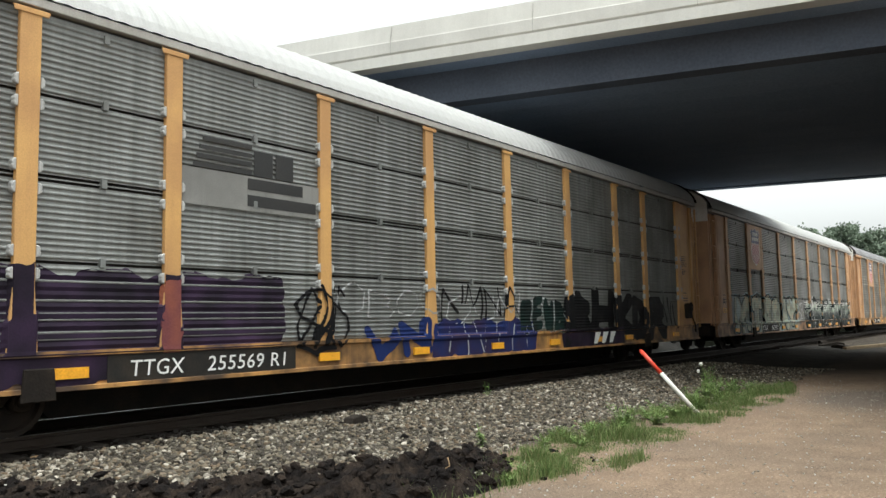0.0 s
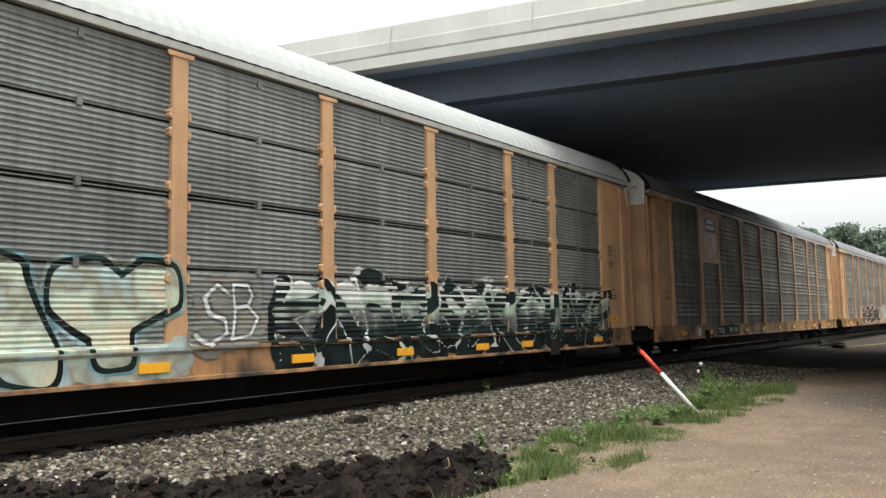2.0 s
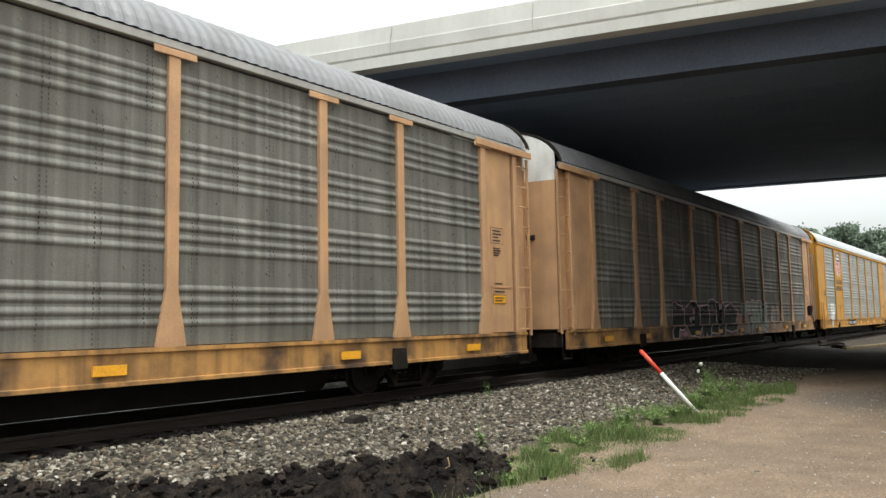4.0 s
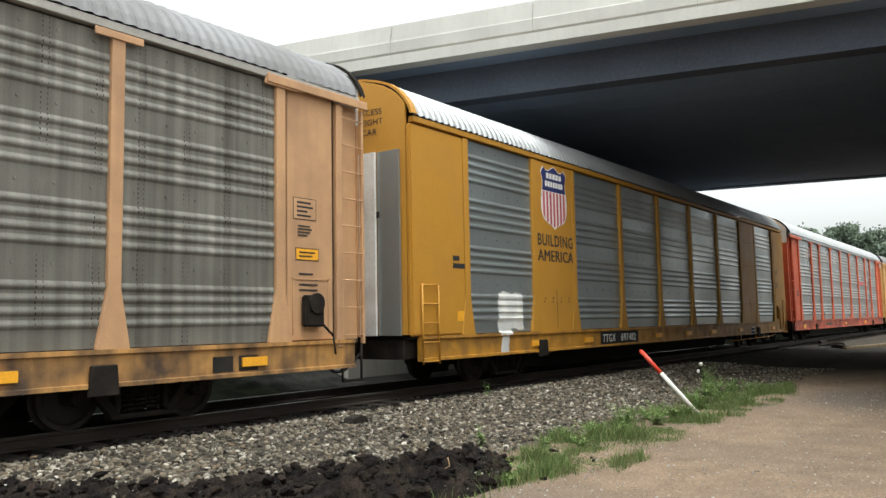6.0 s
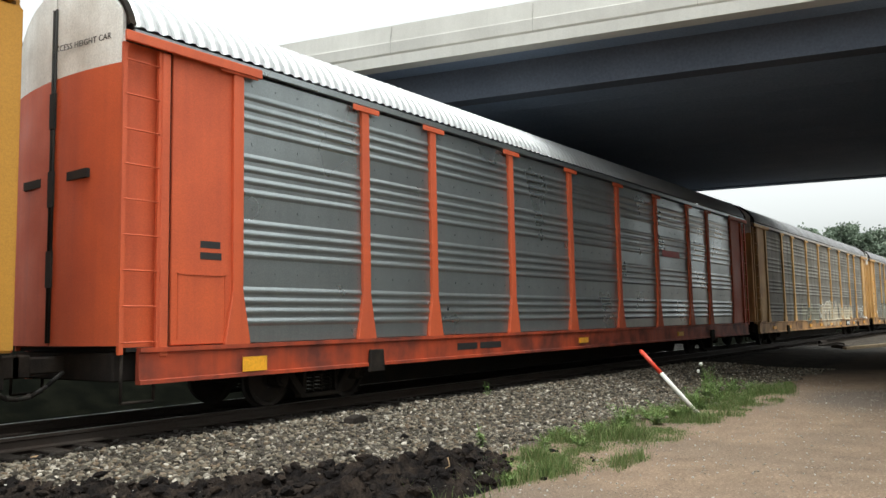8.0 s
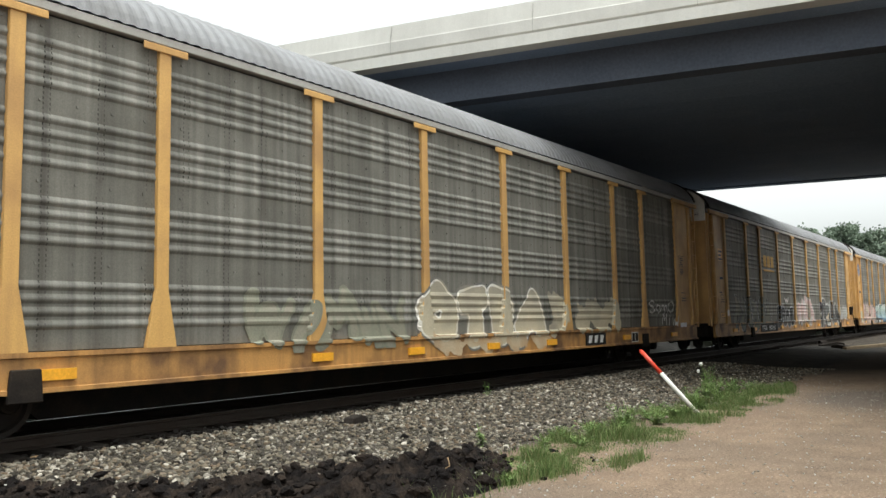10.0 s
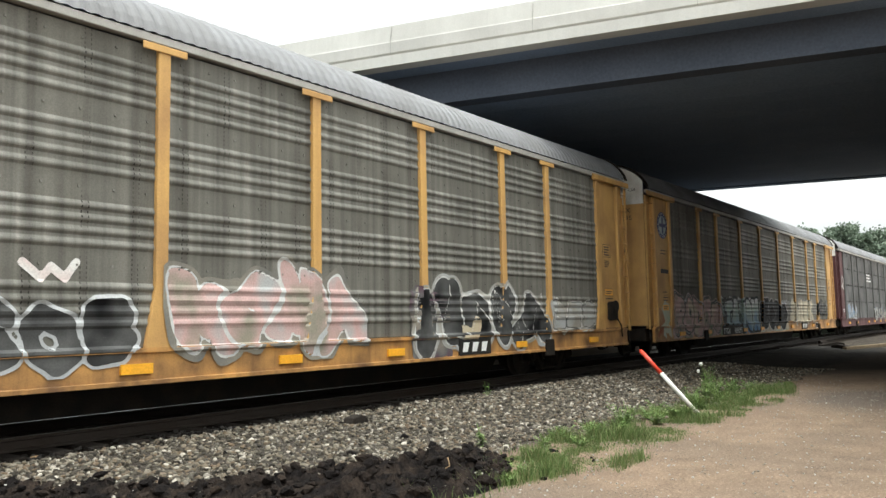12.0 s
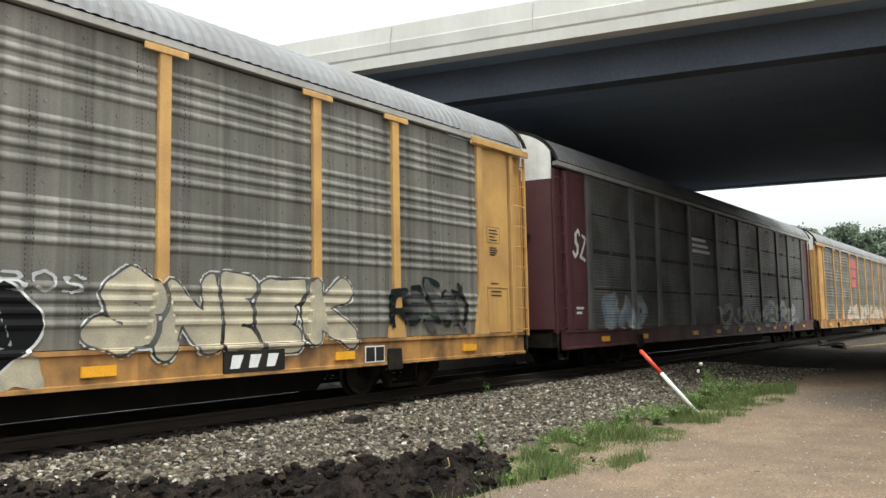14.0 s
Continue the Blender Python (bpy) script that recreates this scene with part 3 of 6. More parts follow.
def end_doors(car, paint, cap, cap_z, lead):
    """Two curved door leaves that close an end of the car; cap: the pale top."""
    s = -1 if lead else 1
    x0 = 0.0 if lead else LENGTH
    def bulge(y):
        return x0 + s * 0.16 * (1 - (y / 1.4) ** 2)
    for side in (-1, 1):
        ys = [side * (0.02 + 1.38 * i / 8) for i in range(9)]
        for name, mat, lab in (("end_door", paint, ""), ("end_door_top", cap, "pale weathered top of the end door")):
            bm = bmesh.new()
            cols = []
            for y in ys:
                lim = min(cap_z, roof_height(y) - 0.03)
                lo, hi = (1.06, lim) if name == "end_door" else (lim, roof_height(y) - 0.02)
                cols.append([bm.verts.new((bulge(y) + dx, y, z)) for dx, z in ((0, lo), (0, hi), (-s * 0.05, hi), (-s * 0.05, lo))])
            for a, b in zip(cols, cols[1:]):
                for i in range(4):
                    bm.faces.new((a[i], b[i], b[(i + 1) % 4], a[(i + 1) % 4]))
            bm.faces.new(cols[0]), bm.faces.new(cols[-1][::-1])
            part(name, bm, mat, car, lab)
    bm = bmesh.new()
    for y in (-0.035, 0.035):
        rod(bm, (x0 + s * 0.18, y, 1.1), (x0 + s * 0.18, y, 5.75), 0.018)
    for z in (2.1, 3.2, 4.3):
        box(bm, min(x0 + s * 0.17, x0 + s * 0.2), max(x0 + s * 0.17, x0 + s * 0.2), -0.07, 0.07, z - 0.25, z + 0.25)
    part("lock_rod", bm, M_BLACK, car, "black door lock rods")
    for side in (-1, 1):
        bm = bmesh.new()
        a, b = sorted((x0 + s * 0.09, x0 + s * 0.155))
        box(bm, a, b, min(side * 0.35, side * 0.85), max(side * 0.35, side * 0.85), 3.28, 3.4)
        part("vent_slot", bm, M_BLACK, car, "dark vent slot")


def ladder(car, u0, u1, y, paint):
    bm = bmesh.new()
    s = -1 if y < 0 else 1
    for u in (u0, u1):
        box(bm, u - 0.03, u + 0.03, min(y, y + s * 0.05), max(y, y + s * 0.05), 0.95, 5.0)
    lad = part("ladder", bm, paint, car)
    for i in range(9):
        bm = bmesh.new()
        rod(bm, (u0, y + s * 0.045, 1.1 + i * 0.46), (u1, y + s * 0.045, 1.1 + i * 0.46), 0.012, 6)
        part("rung", bm, paint, lad)
    return lad


def build_car(i, spec):
    """One car. u runs from its leading end, y = -1.53 is the side towards the road."""
    paint, panel, roof, sill = spec["paint"], spec["panel"], spec["roof"], spec["sill"]
    style, post = spec["style"], spec.get("post", spec["paint"])
    car = thing("autorack_car", (FIRST + PITCH * i + SLACK[i], TRACK_Y, 0), spec["label"], "railway car", "cars of the passing train")
    # underframe
    bm = bmesh.new()
    prism(bm, [(0.2, 0.98), (0.2, 0.6), (5.0, 0.6), (5.5, 0.13), (LENGTH - 5.5, 0.13), (LENGTH - 5.0, 0.6), (LENGTH - 0.2, 0.6), (LENGTH - 0.2, 0.98)], -0.34, 0.34, "y")
    box(bm, 0.1, LENGTH - 0.1, -1.44, 1.44, 0.98, 1.035)
    for k in range(9):
        u = 1.2 + k * 3.08
        prism(bm, [(-1.4, 0.975), (-1.4, 0.86), (-0.34, 0.68), (0.34, 0.68), (1.4, 0.86), (1.4, 0.975)], u, u + 0.12)
    part("underframe", bm, M_BLACK, car, "oily black underframe")
    for s in (-1, 1):
        bm = bmesh.new()
        prism(bm, [(s * 1.42, 0.56), (s * 1.535, 0.56), (s * 1.535, 0.61), (s * 1.5, 0.62), (s * 1.5, 0.96), (s * 1.535, 0.97), (s * 1.535, 1.028), (s * 1.42, 1.028)], 0.25, LENGTH - 0.25)
        part("side_sill", bm, sill, car, spec.get("sill_label", ""))
        a, b = sorted((s * 1.40, s * 1.535))
        bm = bmesh.new()
        box(bm, 0.1, LENGTH - 0.1, a, b, Z_TOP + 0.035, 5.2)
        bevelled(bm, 0.01)
        part("top_rail", bm, spec.get("rail", panel), car)
        # panels and posts
        for j, (u0, u1) in enumerate(zip(POSTS, POSTS[1:])):
            mat, at = panel, (u0, s * 1.455, 0)
            if s < 0 and j in spec.get("solid", ()):
                bm = bmesh.new()
                box(bm, u0 + 0.002, u1 - 0.002, -1.515, -1.455, 0.995, Z_TOP)
                bevelled(bm, 0.006)
                sheet = part("solid_panel", bm, paint, car, "plain painted steel panel")
                bm = bmesh.new()
                box(bm, (u0 + u1) / 2 - 0.006, (u0 + u1) / 2 + 0.006, -1.518, -1.5152, 1.1, 2.0)
                part("seam", bm, M_DARKLET, sheet)
                for zz in (1.72, 1.8, 3.3, 4.25):
                    for q in (0.2, 0.4, 0.6, 0.8):
                        bm = bmesh.new()
                        uu = u0 + (u1 - u0) * q + random.uniform(-0.03, 0.03)
                        rod(bm, (uu, -1.528, zz), (uu, -1.5152, zz), 0.016, 6)
                        part("bolt", bm, M_BLACK, sheet)
                continue
            me = panel_mesh(style, u1 - u0, mat, spec.get("flat"))
            piece("side_panel", me, car, at if s < 0 else (u1, s * 1.455, 0), 0 if s < 0 else 180)
        for j, u in enumerate(POSTS):
            pm = post_mesh(post, spec["head"], spec["foot"], 0.125 if style == "dense" else 0.092)
            piece("post", pm, car, (u, s * 1.455, 0), 0 if s < 0 else 180)
        # corners
        for lead in (True, False):
            def U(v):
                return v if lead else LENGTH - v
            if spec.get("flush_end"):
                bm = bmesh.new()
                a, b = sorted((s * 1.40, s * 1.515))
                lo, hi = sorted((U(0.0), U(1.72)))
                box(bm, lo, hi, a, b, 1.03, Z_TOP)
                bevelled(bm, 0.03, 2)
                part("end_panel", bm, paint, car, "plain yellow end panel")
                lo, hi = sorted((U(0.25), U(0.75)))
                bm = bmesh.new()
                for q in (lo, hi):
                    rod(bm, (q, s * 1.56, 0.5), (q, s * 1.56, 2.0), 0.02, 6)
                lad = part("ladder", bm, paint, car)
                for k in range(5):
                    bm = bmesh.new()
                    rod(bm, (lo, s * 1.56, 0.55 + k * 0.36), (hi, s * 1.56, 0.55 + k * 0.36), 0.014, 6)
                    part("rung", bm, paint, lad)
                continue
            bm = bmesh.new()
            a, b = sorted((s * 1.33, s * 1.37))
            lo, hi = sorted((U(0.03), U(0.62)))
            box(bm, lo, hi, a, b, 0.98, Z_TOP)
            part("corner_panel", bm, paint, car, "dusty recessed corner panel")
            bm = bmesh.new()
            a, b = sorted((s * 1.36, s * 1.515))
            lo, hi = sorted((U(0.53), U(0.66)))
            box(bm, lo, hi, a, b, 0.9, 5.0)
            bevelled(bm, 0.015)
            part("corner_post", bm, paint, car)
            bm = bmesh.new()
            a, b = sorted((s * 1.34, s * 1.43))
            lo, hi = sorted((U(0.664), U(0.72)))
            box(bm, lo, hi, a, b, 1.0, Z_TOP)
            part("door_gap", bm, M_BLACK, car, "dark rubber strip beside the door")
            bm = bmesh.new()
            a, b = sorted((s * 1.40, s * 1.47))
            lo, hi = sorted((U(0.724), U(1.72)))
            box(bm, lo, hi, a, b, 1.04, Z_TOP)
            bevelled(bm, 0.012)
            door = part("side_door", bm, paint, car)
            lo, hi = sorted((U(0.82), U(1.62)))
            for z0, z1 in ((1.12, 2.02),) + (((2.06, 4.9),) if spec["style"] == "dense" else ()):
                for p, q, r, t in ((lo, hi, z1 - 0.025, z1), (lo, lo + 0.025, z0, z1), (hi - 0.025, hi, z0, z1)):
                    bm = bmesh.new()
                    c, d = sorted((s * 1.4702, s * 1.482))
                    box(bm, p, q, c, d, r, t)
                    part("door_rib", bm, paint, door)
            lo, hi = sorted((U(0.0), U(0.52)))
            ladder(car, lo, hi, s * 1.44, paint)
            bm = bmesh.new()
            y = s * 1.45
            pipe(bm, [(lo + 0.03, y, 0.96), (lo + 0.03, y, 0.34), (hi - 0.03, y, 0.34), (hi - 0.03, y, 0.96)], 0.022)
            part("step", bm, M_TRUCK, car, "bent steel step")
            if spec["head"]:
                bm = bmesh.new()
                lo, hi = sorted((U(-0.05), U(2.2)))
                a, b = sorted((s * 1.536, s * 1.58))
                box(bm, lo, hi, a, b, 5.0, 5.14)
                bevelled(bm, 0.01)
                part("header", bm, post, car)
    # roof with ribs across
    bm = bmesh.new()
    step = spec["ribs"]
    n = int((LENGTH - 0.1) / step)
    prev = None
    for k in range(n * 4 + 1):
        u = 0.06 + k * step / 4
        d = (0.0, 0.0, spec["rib_h"], spec["rib_h"])[k % 4]
        row = []
        for j, (y, z) in enumerate(ROOF):
            yy, zz = y * 1.008, z + 0.012
            ln = math.hypot(yy, (zz - 4.6) * 1.6) or 1
            row.append(bm.verts.new((u, yy + d * yy / ln, zz + d * (zz - 4.6) * 1.6 / ln)))
        if prev:
            for a, b, c, e in zip(prev, prev[1:], row[1:], row):
                bm.faces.new((a, b, c, e))
        prev = row
    part("roof", bm, roof, car, spec.get("roof_label", ""))
    for lead in (True, False):
        bm = bmesh.new()
        for q0, q1 in ((0.0, 0.16 if spec.get("flush_end") else 0.09),):
            a, b = sorted((q0, q1) if lead else (LENGTH - q0, LENGTH - q1))
            rows = [[bm.verts.new((u, y * (1.03 + e), 4.6 + (z - 4.6) * (1.035 + e) + 0.01)) for y, z in ROOF] for u, e in ((a, -0.03), (a, 0), (b, 0), (b, -0.03))]
            for p, q in zip(rows, rows[1:]):
                for k in range(len(ROOF) - 1):
                    bm.faces.new((p[k], p[k + 1], q[k + 1], q[k]))
        part("roof_cap", bm, paint if spec.get("flush_end") else M_TRUCK, car)
        end_doors(car, spec.get("end", paint), spec.get("cap", M_WHITE), spec.get("cap_z", 4.75), lead)
        s, x0 = (-1, 0.0) if lead else (1, LENGTH)
        bm = bmesh.new()
        a, b = sorted((x0, x0 - s * 0.5))
        box(bm, a, b, -1.3, 1.3, 0.6, 0.97)
        a, b = sorted((x0 - s * 0.3, x0 + s * 0.62))
        box(bm, a, b, -0.11, 0.11, 0.70, 0.92)
        a, b = sorted((x0 + s * 0.6, x0 + s * 0.84))
        box(bm, a, b, -0.16, 0.16, 0.66, 0.96)
        bevelled(bm, 0.02)
        part("coupler", bm, M_TRUCK, car, "rusty cast steel coupler")
        bm = bmesh.new()
        pipe(bm, [(x0 + s * q, -0.3 + 0.1 * q, z) for q, z in ((0.1, 0.72), (0.3, 0.55), (0.5, 0.42), (0.7, 0.40), (0.82, 0.45))], 0.03)
        part("air_hose", bm, M_BLACK, car, "black rubber air hose")
    for u in (3.9, LENGTH - 3.9):
        build_truck(car, u)
    for u in (4.75, LENGTH - 4.75):
        bm = bmesh.new()
        prism(bm, [(u - 0.2, 0.46), (u + 0.2, 0.46), (u + 0.17, 0.84), (u - 0.17, 0.84)], -1.575, -1.512, "y")
        bevelled(bm, 0.012)
        part("jacking_bracket", bm, M_TRUCK, car, "dark greasy jacking bracket")
    if spec.get("brake"):
        bm = bmesh.new()
        box(bm, LENGTH - 1.45, LENGTH - 1.05, -1.62, -1.475, 1.25, 1.75)
        bevelled(bm, 0.03, 2)
        brake = part("hand_brake", bm, M_TRUCK, car, "greasy black hand brake gear")
        bm = bmesh.new()
        rod(bm, (LENGTH - 1.25, -1.66, 1.62), (LENGTH - 1.25, -1.62, 1.62), 0.16, 16)
        part("brake_wheel", bm, M_TRUCK, brake)
        bm = bmesh.new()
        pipe(bm, [(LENGTH - 1.1, -1.6, 1.3), (LENGTH - 0.85, -1.6, 1.1), (LENGTH - 0.8, -1.6, 0.8)], 0.02)
        part("brake_chain", bm, M_TRUCK, brake)
    bm = bmesh.new()
    rod(bm, (11.2, -0.75, 0.72), (13.0, -0.75, 0.72), 0.2, 14)
    part("air_reservoir", bm, M_BLACK, car, "black air tank")
    for u in spec.get("reflectors", (2.3, 4.9, 9.2, 11.6, 14.2, 16.7, 19.2, 21.0, 24.6)):
        plate(car, u, u + 0.45, 0.70, 0.83, M_REFLECT, -1.503, "reflector", "amber reflective strip", 0.038)
    return car


def weathered(name, base, **kw):
    args = dict(rough=0.62, stain=GRIME, amount=0.55, scale=1.1, streak=0.4, fine=60, grain=0.11, bump=0.1)
    args.update(kw)
    return surface(name, base, **args)


P_PEACH = weathered("faded_peach_paint", (0.545, 0.315, 0.157), stain=(0.3, 0.17, 0.1))
P_PALE = weathered("faded_orange_paint", (0.58, 0.33, 0.115), stain=(0.35, 0.18, 0.08))
P_GOLD = weathered("golden_yellow_paint", (0.47, 0.225, 0.022), stain=(0.4, 0.19, 0.03), amount=0.25, streak=0.1)
P_RED = weathered("orange_red_paint", (0.57, 0.1, 0.032), stain=(0.35, 0.06, 0.03), amount=0.3)
P_YELLOW = weathered("weathered_yellow_paint", (0.59, 0.345, 0.11), stain=(0.3, 0.16, 0.07))
P_MAROON = weathered("dull_maroon_paint", (0.09, 0.028, 0.03), stain=(0.05, 0.02, 0.02))
S_GREY = weathered("dirty_galvanized_sheet", (0.19, 0.198, 0.19), metal=0.15, rough=0.6, plaid=0.14, spread=0.11, stain=(0.085, 0.085, 0.076), amount=0.6, scale=0.8, streak=0.5)
S_DUSTY = weathered("dusty_grey_sheet", (0.238, 0.23, 0.202), holes=0.95, metal=0.1, rough=0.7, plaid=0.3, spread=0.07, stain=(0.1, 0.096, 0.082), amount=0.55, scale=0.9, streak=0.6)
# darker copy of the dusty sheet: flats painted dimmer than the light-catching ribs
S_FLAT = weathered("grimy_shaded_sheet", (0.185, 0.177, 0.153), holes=0.7, metal=0.1, rough=0.7, plaid=0.2, spread=0.07, stain=(0.105, 0.098, 0.082), amount=0.5, scale=0.9, streak=0.5)
S_ZINC = weathered("bright_galvanized_sheet", (0.365, 0.4, 0.4), metal=0.7, rough=0.42, stain=(0.28, 0.315, 0.31), amount=0.4, scale=0.7, streak=0.3)
S_DULLZINC = weathered("dull_galvanized_sheet", (0.33, 0.36, 0.365), metal=0.78, rough=0.35, stain=(0.24, 0.265, 0.265), amount=0.5, scale=0.6, streak=0.4)
# darker version of the galvanized sheet, for the maroon car
S_DARK = weathered("dark_grey_sheet", (0.13, 0.13, 0.125), metal=0.1, rough=0.65, plaid=0.12, stain=(0.05, 0.048, 0.045), amount=0.7, scale=0.7, streak=0.5)
R_WHITE = weathered("pale_roof_sheet", (0.37, 0.37, 0.36), rough=0.6, stain=(0.4, 0.4, 0.38), amount=0.4)
R_GREY = weathered("grey_roof_sheet", (0.19, 0.19, 0.195), rough=0.6, stain=(0.13, 0.125, 0.12), amount=0.5)
R_ZINC = weathered("bright_roof_sheet", (0.42, 0.43, 0.43), metal=0.5, rough=0.42, stain=(0.45, 0.46, 0.46), amount=0.3)

L_GOLD = weathered("grimy_golden_sill", (0.47, 0.225, 0.022), stain=(0.2, 0.095, 0.025), amount=0.75, scale=2.2, streak=0.5)
L_RED = weathered("grimy_red_sill", (0.42, 0.062, 0.02), stain=(0.09, 0.025, 0.018), amount=0.85, scale=1.6, streak=0.6)
L_PALE = weathered("grimy_orange_sill", (0.5, 0.26, 0.08), stain=(0.065, 0.04, 0.025), amount=1.0, scale=1.5, streak=0.8)
L_YELLOW = weathered("grimy_yellow_sill", (0.5, 0.26, 0.08), stain=(0.12, 0.062, 0.03), amount=0.95, scale=1.4, streak=0.7)
L_PEACH = weathered("grimy_peach_sill", (0.42, 0.22, 0.1), stain=(0.035, 0.03, 0.026), amount=1.0, scale=1.5, streak=0.8)

R_STRIP = weathered("pale_eaves_strip", (0.4, 0.385, 0.355), rough=0.65, stain=(0.24, 0.225, 0.2), amount=0.5)
# flat=M_BLACK blackens the seam recesses of dense panels, in place of shade
OLD = dict(rail=R_STRIP, style="dense", head=False, foot=0.05, ribs=0.25, rib_h=0.012, roof=R_WHITE, panel=S_GREY, flat=M_BLACK)
DUSTY = dict(reflectors=(2.3, 4.9, 9.2, 11.6, 14.2, 16.7, 21.0, 24.6), rail=R_STRIP, style="grouped", head=True, foot=0.13, ribs=0.2, rib_h=0.016, roof=R_GREY, panel=S_DUSTY, flat=S_FLAT)
SPECS = [
    dict(OLD, brake=True, paint=P_PALE, sill=L_PALE, label="grey corrugated autorack car with faded orange posts and graffiti"),
    dict(OLD, paint=P_PEACH, sill=L_PEACH, label="grey corrugated autorack car with peach ends and pale graffiti"),
    dict(DUSTY, paint=P_PEACH, sill=L_PALE, label="dusty grey autorack car with peach ends and T-shaped posts"),
    dict(DUSTY, brake=True, paint=P_PEACH, sill=L_PALE, label="dusty grey autorack car with peach posts and pink graffiti"),
    dict(style="grouped", head=False, foot=0.13, ribs=0.2, rib_h=0.03, roof=R_ZINC, panel=S_ZINC, paint=P_GOLD, sill=L_GOLD, reflectors=(4.3, 6.9, 11.6, 14.2, 16.7, 19.9, 24.6), rail=P_GOLD, solid=(1, 7), flush_end=True, cap=P_GOLD, label="clean golden yellow autorack car with bright galvanized panels"),
    dict(style="grouped", head=True, foot=0.13, ribs=0.2, rib_h=0.03, roof=R_ZINC, panel=S_DULLZINC, paint=P_RED, sill=L_RED, reflectors=(12.4, 19.2), label="orange-red autorack car with bright galvanized panels"),
    dict(DUSTY, paint=P_YELLOW, sill=L_YELLOW, label="dusty grey autorack car with yellow posts and white graffiti"),
    dict(DUSTY, brake=True, paint=P_YELLOW, sill=L_YELLOW, label="dusty grey autorack car with yellow ends and scrawled graffiti"),
    dict(DUSTY, paint=P_YELLOW, sill=L_YELLOW, label="dusty grey autorack car with yellow posts and blue graffiti"),
    dict(OLD, paint=P_MAROON, sill=P_MAROON, roof=R_GREY, panel=S_DARK, post=S_DARK, label="dark maroon autorack car with grey corrugated panels"),
    dict(DUSTY, paint=P_YELLOW, sill=L_YELLOW, label="dusty grey autorack car with yellow posts and a red mark"),
]


# ------------------------------------------------------------ spray paint, marks and lettering on the cars
STROKES = {
    "A": [[(0.05, 0), (0.5, 1), (0.95, 0)], [(0.25, 0.36), (0.75, 0.36)]],
    "B": [[(0.1, 0), (0.1, 1), (0.65, 0.95), (0.8, 0.75), (0.6, 0.54), (0.12, 0.52)], [(0.6, 0.54), (0.92, 0.3), (0.7, 0.03), (0.1, 0)]],
    "C": [[(0.9, 0.8), (0.6, 1), (0.2, 0.85), (0.08, 0.5), (0.2, 0.13), (0.6, 0), (0.92, 0.2)]],
    "D": [[(0.1, 0), (0.1, 1), (0.6, 0.92), (0.9, 0.5), (0.6, 0.06), (0.1, 0)]],
    "E": [[(0.9, 1), (0.1, 1), (0.1, 0), (0.92, 0)], [(0.1, 0.5), (0.75, 0.52)]],
    "H": [[(0.1, 0), (0.1, 1)], [(0.9, 0), (0.9, 1)], [(0.1, 0.5), (0.9, 0.5)]],
    "I": [[(0.5, 0), (0.5, 1)]],
    "K": [[(0.1, 0), (0.1, 1)], [(0.9, 1), (0.15, 0.45), (0.95, 0)]],
    "M": [[(0.05, 0), (0.15, 1), (0.5, 0.35), (0.85, 1), (0.95, 0)]],
    "N": [[(0.1, 0), (0.1, 1), (0.9, 0), (0.9, 1)]],
    "O": [[(0.5, 0), (0.12, 0.25), (0.12, 0.75), (0.5, 1), (0.88, 0.75), (0.88, 0.25), (0.5, 0)]],
    "P": [[(0.1, 0), (0.1, 1), (0.7, 0.97), (0.9, 0.75), (0.7, 0.48), (0.1, 0.45)]],
    "R": [[(0.1, 0), (0.1, 1), (0.7, 0.97), (0.9, 0.75), (0.65, 0.5), (0.12, 0.48)], [(0.45, 0.5), (0.95, 0)]],
    "S": [[(0.9, 0.82), (0.55, 1), (0.15, 0.8), (0.3, 0.55), (0.75, 0.42), (0.88, 0.18), (0.5, 0), (0.08, 0.16)]],
    "T": [[(0.05, 1), (0.95, 1)], [(0.5, 1), (0.5, 0)]],
    "L": [[(0.1, 1), (0.1, 0), (0.92, 0)]],
    "U": [[(0.1, 1), (0.12, 0.2), (0.5, 0), (0.88, 0.2), (0.9, 1)]],
    "V": [[(0.05, 1), (0.5, 0), (0.95, 1)]],
    "W": [[(0.02, 1), (0.27, 0), (0.5, 0.7), (0.73, 0), (0.98, 1)]],
    "Y": [[(0.05, 1), (0.5, 0.48), (0.95, 1)], [(0.5, 0.48), (0.5, 0)]],
    "G": [[(0.9, 0.82), (0.55, 1), (0.15, 0.82), (0.08, 0.45), (0.25, 0.08), (0.7, 0.02), (0.9, 0.35), (0.55, 0.4)]],
    "Z": [[(0.08, 1), (0.92, 0.95), (0.1, 0.05), (0.95, 0)]],
    "a": [[(0.8, 0.6), (0.4, 0.7), (0.15, 0.35), (0.45, 0.02), (0.8, 0.3), (0.8, 0.65), (0.9, 0)]],
    "m": [[(0.05, 0), (0.1, 0.65), (0.35, 0.6), (0.45, 0.05), (0.5, 0.6), (0.8, 0.6), (0.9, 0)]],
}


def seg_dist(U, Z, a, b, square=False):
    dx, dz = b[0] - a[0], b[1] - a[1]
    t = np.clip(((U - a[0]) * dx + (Z - a[1]) * dz) / (dx * dx + dz * dz + 1e-12), 0, 1)
    p, q = U - a[0] - t * dx, Z - a[1] - t * dz
    return (p ** 4 + q ** 4) ** 0.25 if square else np.hypot(p, q)


